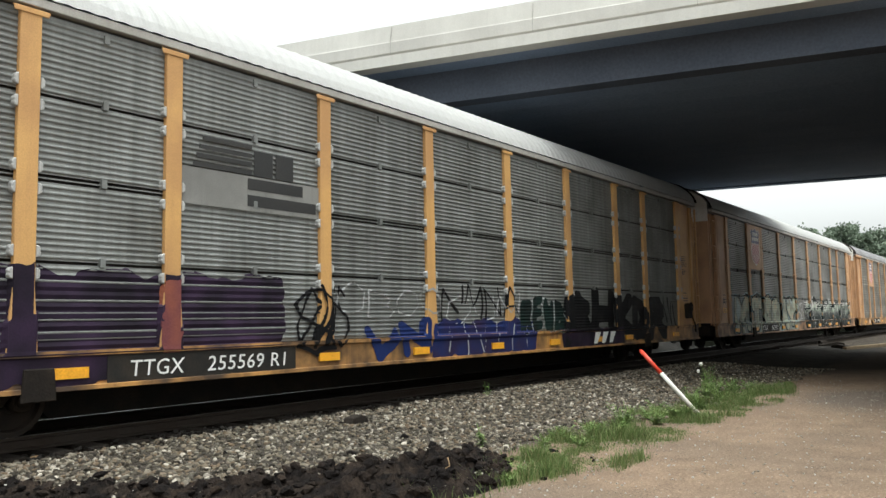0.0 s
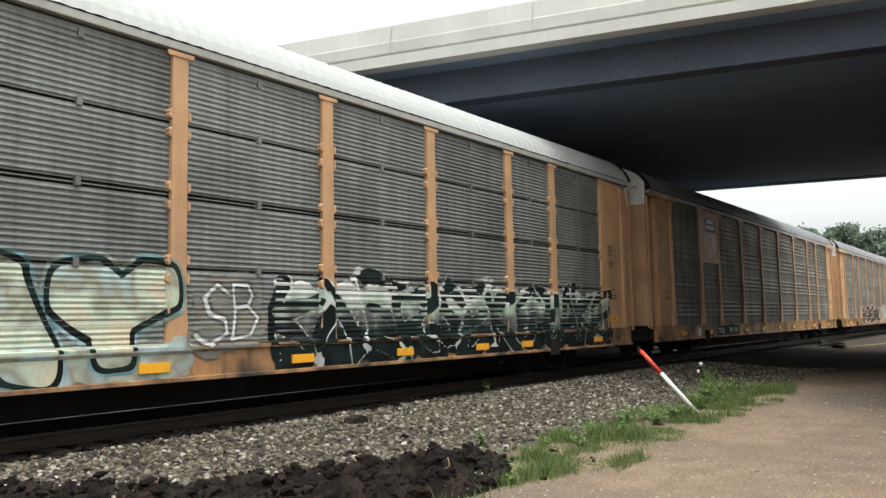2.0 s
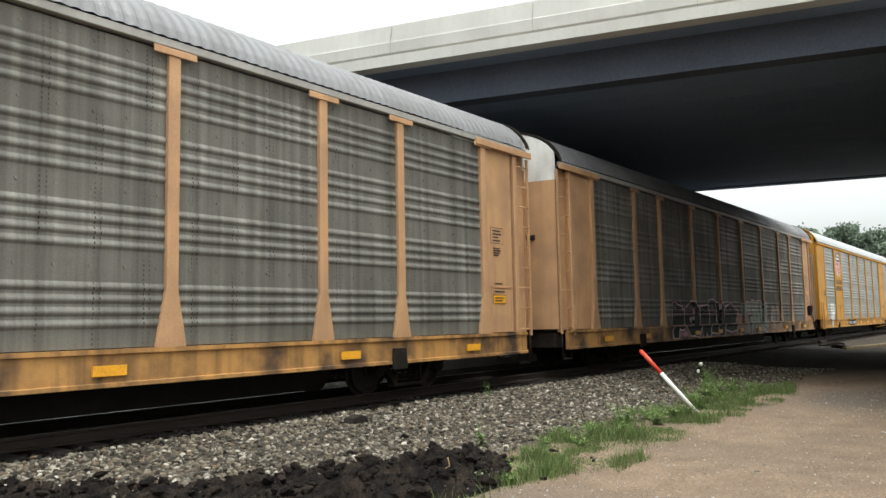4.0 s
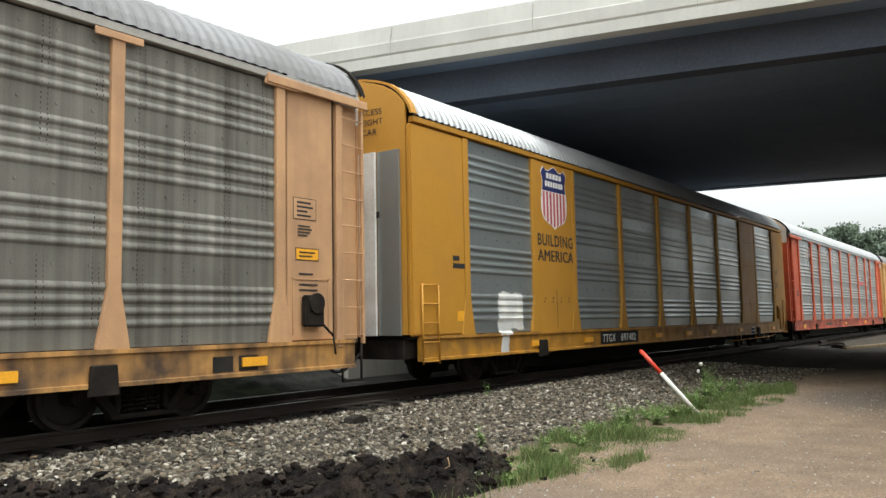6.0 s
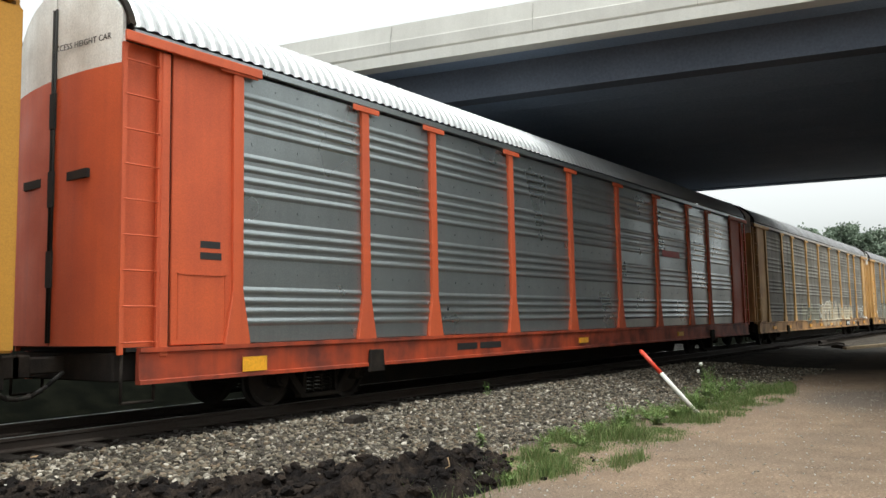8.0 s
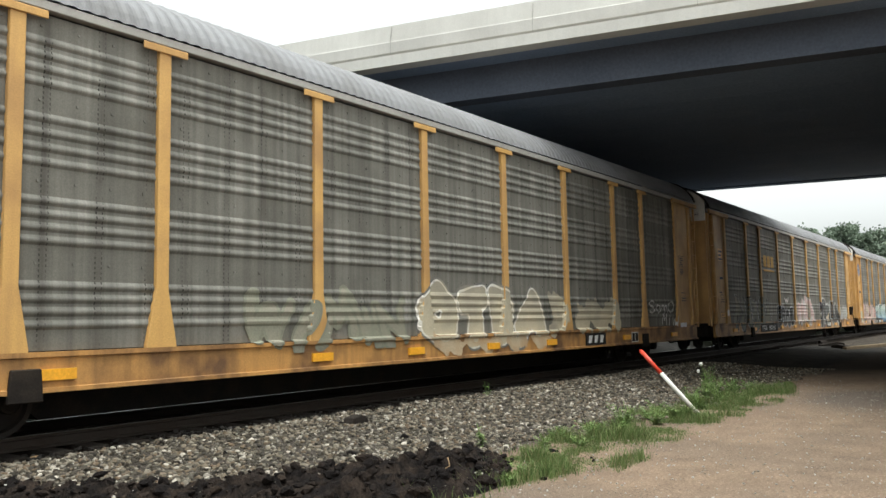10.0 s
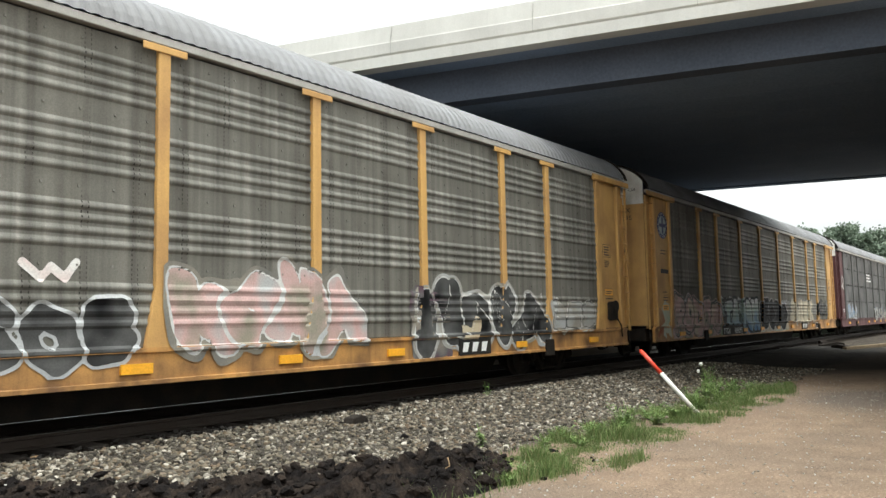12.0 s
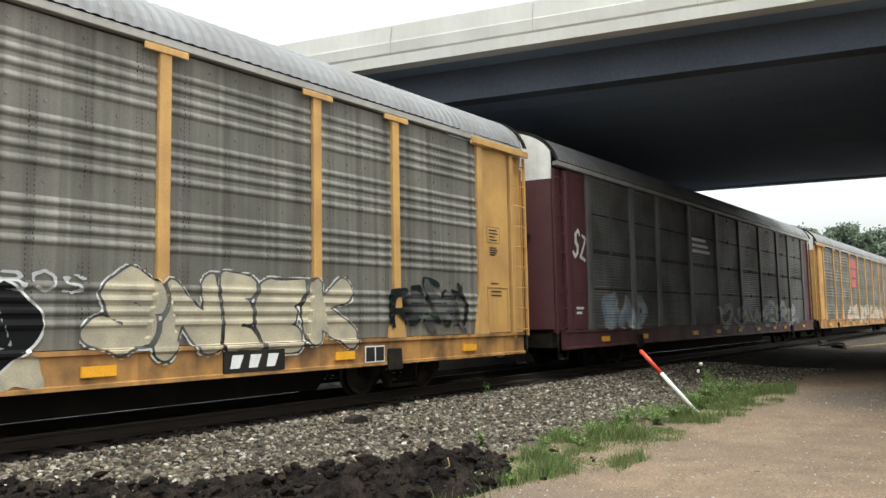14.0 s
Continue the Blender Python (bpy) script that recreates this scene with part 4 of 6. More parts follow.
def word_field(word, u0, u1, z0, z1, r, seed, tight=0.06, wobble=0.05, stops=(), square=False):
    """Signed distance to fat sprayed letters; negative inside. stops: where each letter ends, else they are evenly wide."""
    q = np.random.RandomState(seed)
    ends = [u0, *stops, u1] if stops else [u0 + (u1 - u0) * k / len(word) for k in range(len(word) + 1)]
    segs = {}
    for k, ch in enumerate(word):
        segs[k] = []
        w = ends[k + 1] - ends[k]
        a, b = ends[k] - tight * w + r * 0.9, ends[k + 1] + tight * w - r * 0.9
        lo, hi = z0 + r + q.uniform(0, 0.08) * (z1 - z0), z1 - r - q.uniform(0, 0.14) * (z1 - z0)
        tilt = q.uniform(-0.12, 0.12) * (z1 - z0)
        for line in STROKES[ch]:
            pts = [(a + (b - a) * x + tilt * (y - 0.5), lo + (hi - lo) * y) for x, y in line]
            segs[k] += [(p, s, 0.88 * r * q.uniform(0.85, 1.15)) for p, s in zip(pts, pts[1:])]

    def field(U, Z):
        Uw = U + wobble * np.sin(Z * 4.1 + U * 1.7 + seed) + 0.4 * wobble * np.sin(U * 7 + seed)
        Zw = Z + wobble * np.sin(U * 3.3 + seed * 2) + 0.3 * wobble * np.sin(Z * 9 + U * 5)
        first, second = np.full(U.shape, 9.0), np.full(U.shape, 9.0)
        for k in range(len(word)):
            d = np.full(U.shape, 9.0)
            for a, b, rr in segs[k]:
                d = np.minimum(d, seg_dist(Uw, Zw, a, b, square) - rr)
            second = np.minimum(np.maximum(first, d), second)
            first = np.minimum(first, d)
        between = np.minimum(0.035 - (second - first) / 2, 0.035)
        return np.where(first > 0, first, np.maximum(first, between))
    return field


def patch_field(u0, u1, z0, z1, seed, rough=0.12):
    """Signed distance to a rough-edged sprayed patch."""
    def field(U, Z):
        n = rough * (np.sin(U * 5.3 + seed) * np.sin(Z * 6.1 + seed * 1.7) + 0.6 * np.sin(U * 12.1 + Z * 9.7 + seed) + 0.35 * np.sin(U * 27 + Z * 3) * np.cos(Z * 23))
        return np.maximum(np.maximum(u0 - U, U - u1), np.maximum(z0 - Z, Z - z1)) + n
    return field


def skin(style, foot, U, Z):
    """The surface of a car's side at each place, a hair in front of it."""
    rows = np.array(RIBS[style])
    y = -1.455 - np.interp(Z, rows[:, 0], rows[:, 1])
    for p in POSTS:
        w = (0.135 if style == "dense" else 0.102) + foot * np.clip((1.78 - Z) / 0.72, 0, 1)
        y = np.where(np.abs(U - p) < w, -1.532, y)
    y = np.where((U < POSTS[0] - 0.09) | (U > POSTS[-1] + 0.09), -1.472, y)
    y = np.where(Z < 1.035, -1.537, y)
    return np.where(Z < 0.965, -1.503, y) - 0.005


SPRAYS, COATS = {}, {}


def spray_paint(names):
    if names not in SPRAYS:
        fade = (0.6, 2.1) if names[0] == "fade" else ()
        hues = [COLOURS[k] for k in names if k != "fade"]
        c = hues[0]
        SPRAYS[names] = surface("spray_" + "_".join(names), c, 0.65, stain=tuple(0.6 * v + 0.006 for v in c), amount=0.35, scale=2.2, streak=0.2, fine=45,
                                grain=0.12, bump=0.05, mottle=hues if len(hues) > 1 else (), fade=fade)
        SPRAYS[names].node_tree.nodes["Principled BSDF"].inputs["Specular IOR Level"].default_value = 0.15
    return SPRAYS[names]


COLOURS = dict(black=(0.006, 0.006, 0.007), white=(0.72, 0.71, 0.67), tan=(0.46, 0.31, 0.18), cream=(0.56, 0.49, 0.35), mint=(0.46, 0.54, 0.44), pale_blue=(0.36, 0.47, 0.5),
               blue=(0.014, 0.027, 0.11), purple=(0.035, 0.02, 0.045), plum=(0.09, 0.03, 0.06), pink=(0.58, 0.38, 0.36), rose=(0.4, 0.2, 0.2), green=(0.012, 0.028, 0.024),
               teal=(0.06, 0.15, 0.17), grey=(0.14, 0.14, 0.135), sky=(0.09, 0.2, 0.36), silver=(0.45, 0.46, 0.46), dust=(0.29, 0.265, 0.21), sage=(0.235, 0.235, 0.18), rust=(0.3, 0.1, 0.05), olive=(0.022, 0.034, 0.02), lime=(0.3, 0.42, 0.26))


def spray(car, spec, extent, field, layers, label, step=0.034):
    """Paints bands of a distance field on to a car's side. layers: (from, to, colours); several colours alternate in clouds."""
    u0, u1, z0, z1 = extent
    us = np.linspace(u0, u1, max(3, int((u1 - u0) / step)))
    zs = np.linspace(z0, z1, max(3, int((z1 - z0) / step)))
    U, Z = np.meshgrid(us, zs, indexing="ij")
    D = field(U, Z)
    names = [tuple(dict.fromkeys(cs)) for _, _, cs in layers]
    pts, faces, slots = [], [], []
    for lo, hi, cs in layers:
        a = np.maximum(lo - D, D - hi)
        inside = a <= 0
        full = inside[:-1, :-1] & inside[1:, :-1] & inside[1:, 1:] & inside[:-1, 1:]
        some = (inside[:-1, :-1] | inside[1:, :-1] | inside[1:, 1:] | inside[:-1, 1:]) & ~full
        for cells, clip in ((np.argwhere(full), False), (np.argwhere(some), True)):
            for i, j in cells:
                ring = [(U[x, y], Z[x, y], a[x, y]) for x, y in ((i, j), (i + 1, j), (i + 1, j + 1), (i, j + 1))]
                if clip:
                    cut = []
                    for p, q in zip(ring, ring[1:] + ring[:1]):
                        if p[2] <= 0:
                            cut.append(p)
                        if (p[2] <= 0) != (q[2] <= 0):
                            t = p[2] / (p[2] - q[2])
                            cut.append((p[0] + t * (q[0] - p[0]), p[1] + t * (q[1] - p[1]), 0))
                    ring = cut
                if len(ring) < 3:
                    continue
                k = len(pts)
                pts += [(p[0], p[1]) for p in ring]
                faces.append(tuple(range(k, k + len(ring))))
                slots.append(names.index(tuple(dict.fromkeys(cs))))
    if not pts:
        return None
    P = np.array(pts)
    COATS[car.name] = COATS.get(car.name, 0) + 1
    Y = skin(spec["style"], spec["foot"], P[:, 0], P[:, 1]) - 0.0016 * COATS[car.name]
    me = bpy.data.meshes.new("graffiti")
    me.from_pydata([(float(p), float(y), float(z)) for (p, z), y in zip(P, Y)], [], faces)
    for nme in names:
        me.materials.append(spray_paint(nme))
    me.polygons.foreach_set("material_index", slots)
    bm = bmesh.new()
    bm.from_mesh(me)
    bmesh.ops.remove_doubles(bm, verts=bm.verts, dist=0.0004)
    bm.to_mesh(me)
    bm.free()
    ob = new("graffiti", me)
    ob.parent = car
    return tagged(ob, label)


def letters(car, spec, word, u0, u1, z0, z1, r, seed, layers, label, wobble=0.05, tight=0.06, stops=(), square=False):
    m = max(hi for _, hi, _ in layers)
    spray(car, spec, (u0 - m - 0.1, u1 + m + 0.1, max(0.575, z0 - m), z1 + m + 0.1), word_field(word, u0, u1, z0, z1, r, seed, tight, wobble, stops, square), layers, label)


def patch(car, spec, u0, u1, z0, z1, seed, colours, label, rough=0.12):
    spray(car, spec, (u0 - 0.3, u1 + 0.3, max(0.575, z0 - 0.3), z1 + 0.3), patch_field(u0, u1, z0, z1, seed, rough), [(-9, 0, colours)], label, 0.045)


def marks(car, u, z, letters_, digits, size, plate_span=None, sill=-1.503):
    """The car's stencilled number on its black panel."""
    if plate_span:
        plate(car, plate_span[0], plate_span[1], 0.615, 0.955, M_BLACK, sill, "number_panel", "black number panel", 0.003)
    lettering(car, letters_, u[0], z, 0.29, M_LETTER, sill - 0.007, 0.1, 1.0)
    lettering(car, digits, u[1], z, 0.29, M_LETTER, sill - 0.007, 0.1, 1.1)


def door_notes(car, u, z, lead, yellow=True, paint_box=True):
    """Small stencils, a framed panel and a yellow notice on a car's corner door."""
    y = -1.474
    if paint_box:
        sheet = plate(car, u, u + 0.5, 2.95, 3.3, M_DARKLET, y, "notice_frame", "thin black stencilled frame", 0.001)
        bm = bmesh.new()
        box(bm, u + 0.012, u + 0.488, y - 0.003, y - 0.0012, 2.962, 3.288)
        part("notice_field", bm, car["paint_mat"] and bpy.data.materials[car["paint_mat"]], sheet)
        bars(sheet, u + 0.08, 3.24, (0.3, 0.34, 0.22, 0.3), 0.03, 0.07, M_DARKLET, y - 0.006)
        bars(car, u + 0.1, 2.86, (0.26, 0.3, 0.26, 0.2), 0.025, 0.05, M_DARKLET, y - 0.004)
    bars(car, u + 0.12, 2.1, (0.3, 0.42, 0.4, 0.4), 0.028, 0.085, M_DARKLET, y - 0.004)
    if yellow:
        sign = plate(car, u + 0.05, u + 0.55, z, z + 0.2, M_DARKLET, y, "notice", "yellow notice plate", 0.002)
        bm = bmesh.new()
        box(bm, u + 0.062, u + 0.538, y - 0.005, y - 0.0022, z + 0.014, z + 0.186)
        part("notice_field", bm, M_REFLECT, sign)
        bars(sign, u + 0.12, z + 0.14, (0.34, 0.28), 0.022, 0.06, M_DARKLET, y - 0.009)


def end_words(car, words, y0, z, size):
    """Stencils on the leading end."""
    for k, w in enumerate(words):
        me = text_mesh(w, size, M_DARKLET)
        ob = piece("lettering", me, car, (-0.16 * (1 - (y0 / 1.4) ** 2) - 0.012, y0, z - k * size * 1.15), -90 + 9, "black stencilled lettering")
    return car


def cross_mark(car, u, z, r):
    ring = bmesh.new()
    n = 36
    for a, b, slot in ((0.72, 1.0, 0), (0.0, 0.70, 1)):
        pts_o = [(u + r * b * math.cos(2 * math.pi * i / n), z + r * b * math.sin(2 * math.pi * i / n)) for i in range(n)]
        prism(ring, pts_o, -1.476 - 0.003 * slot, -1.4725 - 0.0035 * slot, "y", slot)
    mark = part("round_mark", ring, [M_BLUE, spray_paint(("pale_blue", "silver"))], car, "round blue and white railway mark")
    bm = bmesh.new()
    k = 0.13 * r
    prism(bm, [(u - k, z - 0.62 * r), (u + k, z - 0.62 * r), (u + k, z - k), (u + 0.62 * r, z - k), (u + 0.62 * r, z + k), (u + k, z + k), (u + k, z + 0.62 * r), (u - k, z + 0.62 * r), (u - k, z + k), (u - 0.62 * r, z + k), (u - 0.62 * r, z - k), (u - k, z - k)], -1.485, -1.4815, "y")
    part("cross", bm, M_BLUE, mark)
    for i in range(16):
        a = 2 * math.pi * i / 16
        bm = bmesh.new()
        rod(bm, (u + 0.86 * r * math.cos(a), -1.481, z + 0.86 * r * math.sin(a)), (u + 0.86 * r * math.cos(a), -1.4764, z + 0.86 * r * math.sin(a)), 0.05 * r, 5)
        part("dot", bm, M_SHWHITE, mark)


def owner_mark(car, u):
    """A black plate on the sill with three slanted pale blocks."""
    sign = plate(car, u, u + 1.12, 0.62, 0.93, M_BLACK, -1.503, "owner_mark", "black plate with three slanted white blocks", 0.036)
    for q in range(3):
        a = u + 0.1 + 0.33 * q
        bm = bmesh.new()
        prism(bm, [(a, 0.68), (a + 0.16, 0.68), (a + 0.24, 0.87), (a + 0.04, 0.87)], -1.542, -1.5392, "y")
        part("white_block", bm, M_LETTER, sign)


def brackets(car, material):
    def make():
        bm = bmesh.new()
        prism(bm, [(0.127, -0.075), (0.165, -0.06), (0.185, -0.02), (0.17, 0.0), (0.185, 0.02), (0.165, 0.06), (0.127, 0.075)], -0.065, 0.065, "y")
        bevelled(bm, 0.01)
        return mesh_of("bracket", bm, material)
    for u in POSTS:
        for z in (2.06, 3.05, 4.05):
            for dz in (-0.13, 0.13):
                for turn in (0, 180):
                    piece("bracket", shared(("bracket", material.name), make), car, (u, -1.475, z + dz), turn)


def board(car, spec):
    plate(car, 4.65, 6.41, 3.2, Z_TOP - 0.004, spec["paint"], -1.50, "shield_board", "plain painted board behind the shield", 0.025)
    shield(car, 5.56, 3.36, 4.93, 1.2, -1.5255)


def decorate(i, car):
    spec = SPECS[i]
    car["paint_mat"] = spec["paint"].name
    k = "ABCDEFGHIJK"[i]
    if k == "A":
        brackets(car, R_WHITE)
        patch(car, spec, 3.7, 8.5, 0.62, 2.0, 3, ("purple", "black", "purple"), "dark purple sprayed graffiti", 0.06)
        patch(car, spec, 6.35, 6.66, 0.75, 1.95, 5, ("plum", "rust", "plum"), "reddish spray paint on the post", 0.03)
        letters(car, spec, "VN", 10.2, 12.2, 0.62, 1.38, 0.14, 8, [(-9, 0, ("blue",))], "blue sprayed graffiti letters", 0.08)
        patch(car, spec, 12.2, 16.05, 0.6, 1.3, 9, ("blue", "purple", "blue"), "blue sprayed graffiti", 0.05)
        letters(car, spec, "IIVIII", 12.4, 16.0, 0.62, 1.35, 0.018, 10, [(-9, 0, ("silver",))], "thin pale drips over the blue", 0.05)
        letters(car, spec, "NMNA", 12.5, 15.4, 1.3, 2.05, 0.028, 12, [(-9, 0, ("black",))], "thin black graffiti outlines", 0.07)
        letters(car, spec, "OUM", 12.6, 15.5, 1.25, 1.95, 0.018, 14, [(-9, 0, ("silver",))], "thin pale graffiti outlines", 0.07)
        letters(car, spec, "OBOO", 9.6, 12.6, 1.35, 1.95, 0.02, 11, [(-9, 0, ("silver", "grey"))], "thin pale graffiti outlines", 0.06)
        letters(car, spec, "REWB", 15.5, 17.5, 0.95, 1.82, 0.12, 13, [(-9, 0.0, ("green", "black")), (0.0, 0.016, ("silver",))], "dark green graffiti letters with pale outline")
        letters(car, spec, "SHKDR", 17.45, 24.0, 0.6, 2.1, 0.21, 17, [(-9, 0.03, ("black",))], "bold black graffiti letters", 0.03, 0.05, (18.95, 20.4, 21.55, 22.6), True)
        letters(car, spec, "IVI", 23.9, 25.1, 0.95, 1.9, 0.04, 16, [(-9, 0, ("black",))], "black sprayed scrawl", 0.12)
        patch(car, spec, 17.3, 20.9, 0.58, 1.05, 18, ("black", "purple"), "black sprayed sill", 0.04)
        for q in range(3):
            bm = bmesh.new()
            prism(bm, [(18.95 + 0.46 * q, 0.66), (19.14 + 0.46 * q, 0.66), (19.38 + 0.46 * q, 0.95), (19.06 + 0.46 * q, 0.95)], -1.546, -1.5435, "y")
            part("railway_mark", bm, M_LETTER, car, "slanted white block of a railway mark")
        letters(car, spec, "OWS", 8.8, 9.9, 0.9, 2.1, 0.03, 20, [(-9, 0, ("black",))], "black sprayed scrawl", 0.1)
        letters(car, spec, "S", 8.6, 9.7, 0.7, 1.95, 0.035, 19, [(-9, 0, ("black",))], "black sprayed scrawl", 0.1)
        marks(car, (6.29, 7.8), 0.68, "TTGX", "255569 R1", 0.24, (5.6, 8.7), -1.513)
        for q in range(4):
            plate(car, 6.83 + 0.05 * q, 7.86, 3.52 + q * 0.13, 3.585 + q * 0.13, M_DARKLET, -1.4885, "railway_mark", "black stripe of a railway mark", 0.003)
        plate(car, 6.62, 9.3, 2.98, 3.5, S_PATCH, -1.4855, "mark_field", "cleaner grey patch behind the railway mark", 0.002)
        for q in range(2):
            plate(car, 7.9 + 0.42 * q, 8.26 + 0.42 * q, 3.52, 3.9, M_DARKLET, -1.4885, "railway_mark", "black block of a railway mark", 0.003)
        bars(car, 7.78, 3.47, (1.1,), 0.17, 0.25, M_DARKLET, -1.4925, "railway_mark", "black bar of painted lettering")
        bars(car, 7.78, 3.22, (1.38,), 0.17, 0.25, M_DARKLET, -1.4925, "railway_mark", "black bar of painted lettering")
        door_notes(car, LENGTH - 1.6, 1.35, False, False)
    if k == "B":
        brackets(car, spec["paint"])
        board(car, spec)
        patch(car, spec, 3.3, 12.4, 0.6, 1.12, 22, ("sage", "cream", "pale_blue", "dust", "mint"), "pale overspray on the sill", 0.05)
        lay = [(-9, 0, ("cream", "mint", "cream", "sage", "cream", "pale_blue")), (0, 0.075, ("black", "green")), (0.075, 0.12, ("pale_blue", "teal", "sage"))]
        letters(car, spec, "MTCOAY", 2.35, 12.1, 0.62, 2.2, 0.33, 21, lay, "pale yellow and mint graffiti letters with black outline", 0.05, 0.04, (4.5, 6.3, 7.72, 9.2, 10.5), True)
        patch(car, spec, 13.9, 25.7, 0.6, 1.95, 24, ("fade", "black", "green", "grey", "mint", "white", "mint"), "mottled pale and black spray paint", 0.07)
        letters(car, spec, "KNERSEKSTAKE", 13.9, 25.7, 0.6, 2.2, 0.145, 23, [(-9, 0, ("black", "green", "black", "black")), (0.012, 0.034, ("white", "silver", "grey"))], "black, white and teal wild graffiti letters", 0.12, 0.22, (), True)
        letters(car, spec, "SB", 12.5, 13.6, 1.0, 2.05, 0.028, 27, [(-9, 0, ("silver", "white")), (0.04, 0.16, ("grey", "dust", "grey"))], "white sprayed scrawl")
        marks(car, (6.42, 7.95), 0.68, "TTGX", "962992", 0.2, (6.0, 8.6), -1.515)
        letters(car, spec, "A", 1.0, 1.4, 1.65, 2.0, 0.02, 29, [(-9, 0, ("black",))], "small black scrawl", 0.02)
        door_notes(car, 1.0, 1.42, True, True, False)
        door_notes(car, LENGTH - 1.6, 1.2, False)
        end_words(car, ("EXCESS", "HEIGHT CAR"), -0.62, 5.2, 0.14)
    if k == "C":
        board(car, spec)
        marks(car, (6.35, 7.78), 0.69, "TTGX", "981198", 0.22, (5.9, 8.5))
        door_notes(car, 1.0, 1.65, True, True, False)
        door_notes(car, LENGTH - 1.6, 1.65, False)
        end_words(car, ("EXCESS HEIGHT CAR",), -0.62, 5.25, 0.12)
        plate(car, 3.9, 4.2, 0.64, 0.9, M_LETTER, -1.503, "notice", "pale square notice on the sill")
    if k == "D":
        patch(car, spec, 7.3, 14.0, 0.6, 1.6, 30, ("rose", "pink", "olive", "plum"), "rose overspray", 0.1)
        letters(car, spec, "PGREWS", 7.3, 14.05, 0.57, 1.9, 0.24, 31, [(-9, 0.0, ("fade", "olive", "olive", "black", "black")), (0.0, 0.05, ("pink", "white")), (0.05, 0.1, ("plum", "rose"))], "dark graffiti letters with pink outline", 0.03, 0.05, (8.4, 9.95, 10.87, 11.62, 12.5), True)
        patch(car, spec, 14.0, 15.1, 0.75, 1.5, 32, ("pink", "rose", "tan"), "pink spray haze", 0.18)
        letters(car, spec, "TMK", 14.7, 18.4, 0.6, 1.9, 0.22, 33, [(-9, 0, ("sage", "mint", "dust", "sage")), (0, 0.03, ("black", "plum")), (0.03, 0.075, ("pink", "white")), (0.075, 0.11, ("plum", "rose"))], "pale green graffiti letters with pink outline", 0.03, 0.05, (15.95, 17.25), True)
        patch(car, spec, 18.4, 20.6, 0.62, 1.1, 34, ("rust", "tan", "rose", "tan"), "rusty pink overspray on the sill", 0.08)
        letters(car, spec, "OI", 18.9, 20.5, 0.7, 1.85, 0.16, 35, [(-9, 0, ("sage", "cream")), (0, 0.035, ("black", "plum")), (0.035, 0.07, ("pink",))], "small pale graffiti letters")
        door_notes(car, LENGTH - 1.6, 2.3, False)
        plate(car, 24.1, 24.45, 0.64, 0.86, M_BLACK, -1.503, "notice", "black square notice on the sill")
        plate(car, 24.55, 24.9, 0.64, 0.86, M_BLACK, -1.503, "notice", "black square notice on the sill")
    if k == "E":
        shield(car, 5.53, 3.46, 5.0, 1.28, -1.5155)
        lettering(car, "BUILDING", 5.55, 3.05, 0.385, M_DARKLET, -1.519, 0, 0.93, "black painted slogan", 0.006)
        lettering(car, "AMERICA", 5.542, 2.68, 0.385, M_DARKLET, -1.519, 0, 1.04, "black painted slogan")
        lettering(car, "AMERICA", 5.558, 2.68, 0.385, M_DARKLET, -1.5205, 0, 1.04, "second coat of the painted slogan")
        marks(car, (8.35, 9.6), 0.68, "TTGX", "697482", 0.22, (7.85, 10.3))
        patch(car, spec, 3.0, 4.0, 1.12, 1.9, 41, ("white", "silver", "white"), "white sprayed block letter", 0.035)
        patch(car, spec, 2.98, 3.55, 0.98, 1.3, 43, ("white", "silver"), "white foot of the sprayed letter", 0.04)
        patch(car, spec, 3.0, 3.34, 0.6, 1.05, 42, ("white", "silver"), "white drips on the sill", 0.05)
        bars(car, 1.3, 2.6, (0.22, 0.48), 0.1, 0.15, M_DARKLET, -1.519)
        bars(car, LENGTH - 1.55, 3.3, (0.3, 0.34, 0.3, 0.2), 0.03, 0.06, M_DARKLET, -1.519)
        bars(car, LENGTH - 1.6, 2.75, (0.42, 0.38, 0.3), 0.04, 0.09, M_DARKLET, -1.519)
        sq = plate(car, 21.45, 21.95, 0.56, 0.86, M_LETTER, -1.537, "notice", "black square notice with white lines")
        for a, b, c, d in ((21.47, 21.69, 0.72, 0.84), (21.71, 21.93, 0.72, 0.84), (21.47, 21.93, 0.58, 0.7)):
            plate(sq, a, b, c, d, M_BLACK, -1.5415, "notice_field", "", 0.002)
        bm = bmesh.new()
        pipe(bm, [(18.6, -1.46, 0.36), (24.8, -1.46, 0.42), (25.3, -1.46, 0.5)], 0.02)
        tube = part("brake_pipe", bm, spec["paint"], car, "yellow brake pipe under the sill")
        for u in (20.3, 22.3):
            bm = bmesh.new()
            box(bm, u - 0.03, u + 0.03, -1.48, -1.45, 0.38, 0.6)
            part("hanger", bm, spec["paint"], tube)
        bm = bmesh.new()
        box(bm, 25.55, 25.75, -1.6, -1.52, 1.15, 1.7)
        rod(bm, (25.65, -1.62, 1.6), (25.65, -1.62, 0.7), 0.03, 6)
        part("hand_brake", bm, spec["paint"], car, "yellow hand brake lever")
        plate(car, 1.42, 1.76, 1.3, 1.5, M_REFLECT, -1.5155, "notice", "yellow notice plate")
        for yy, mm in ((-1.06, S_ZINC), (-0.52, M_WHITE)):
            bm = bmesh.new()
            x = -0.16 * (1 - (yy / 1.4) ** 2)
            box(bm, x - 0.06, x - 0.01, yy - 0.27, yy + 0.265, 1.05, 4.55)
            part("end_cover", bm, mm, car, "pale strip on the end door")
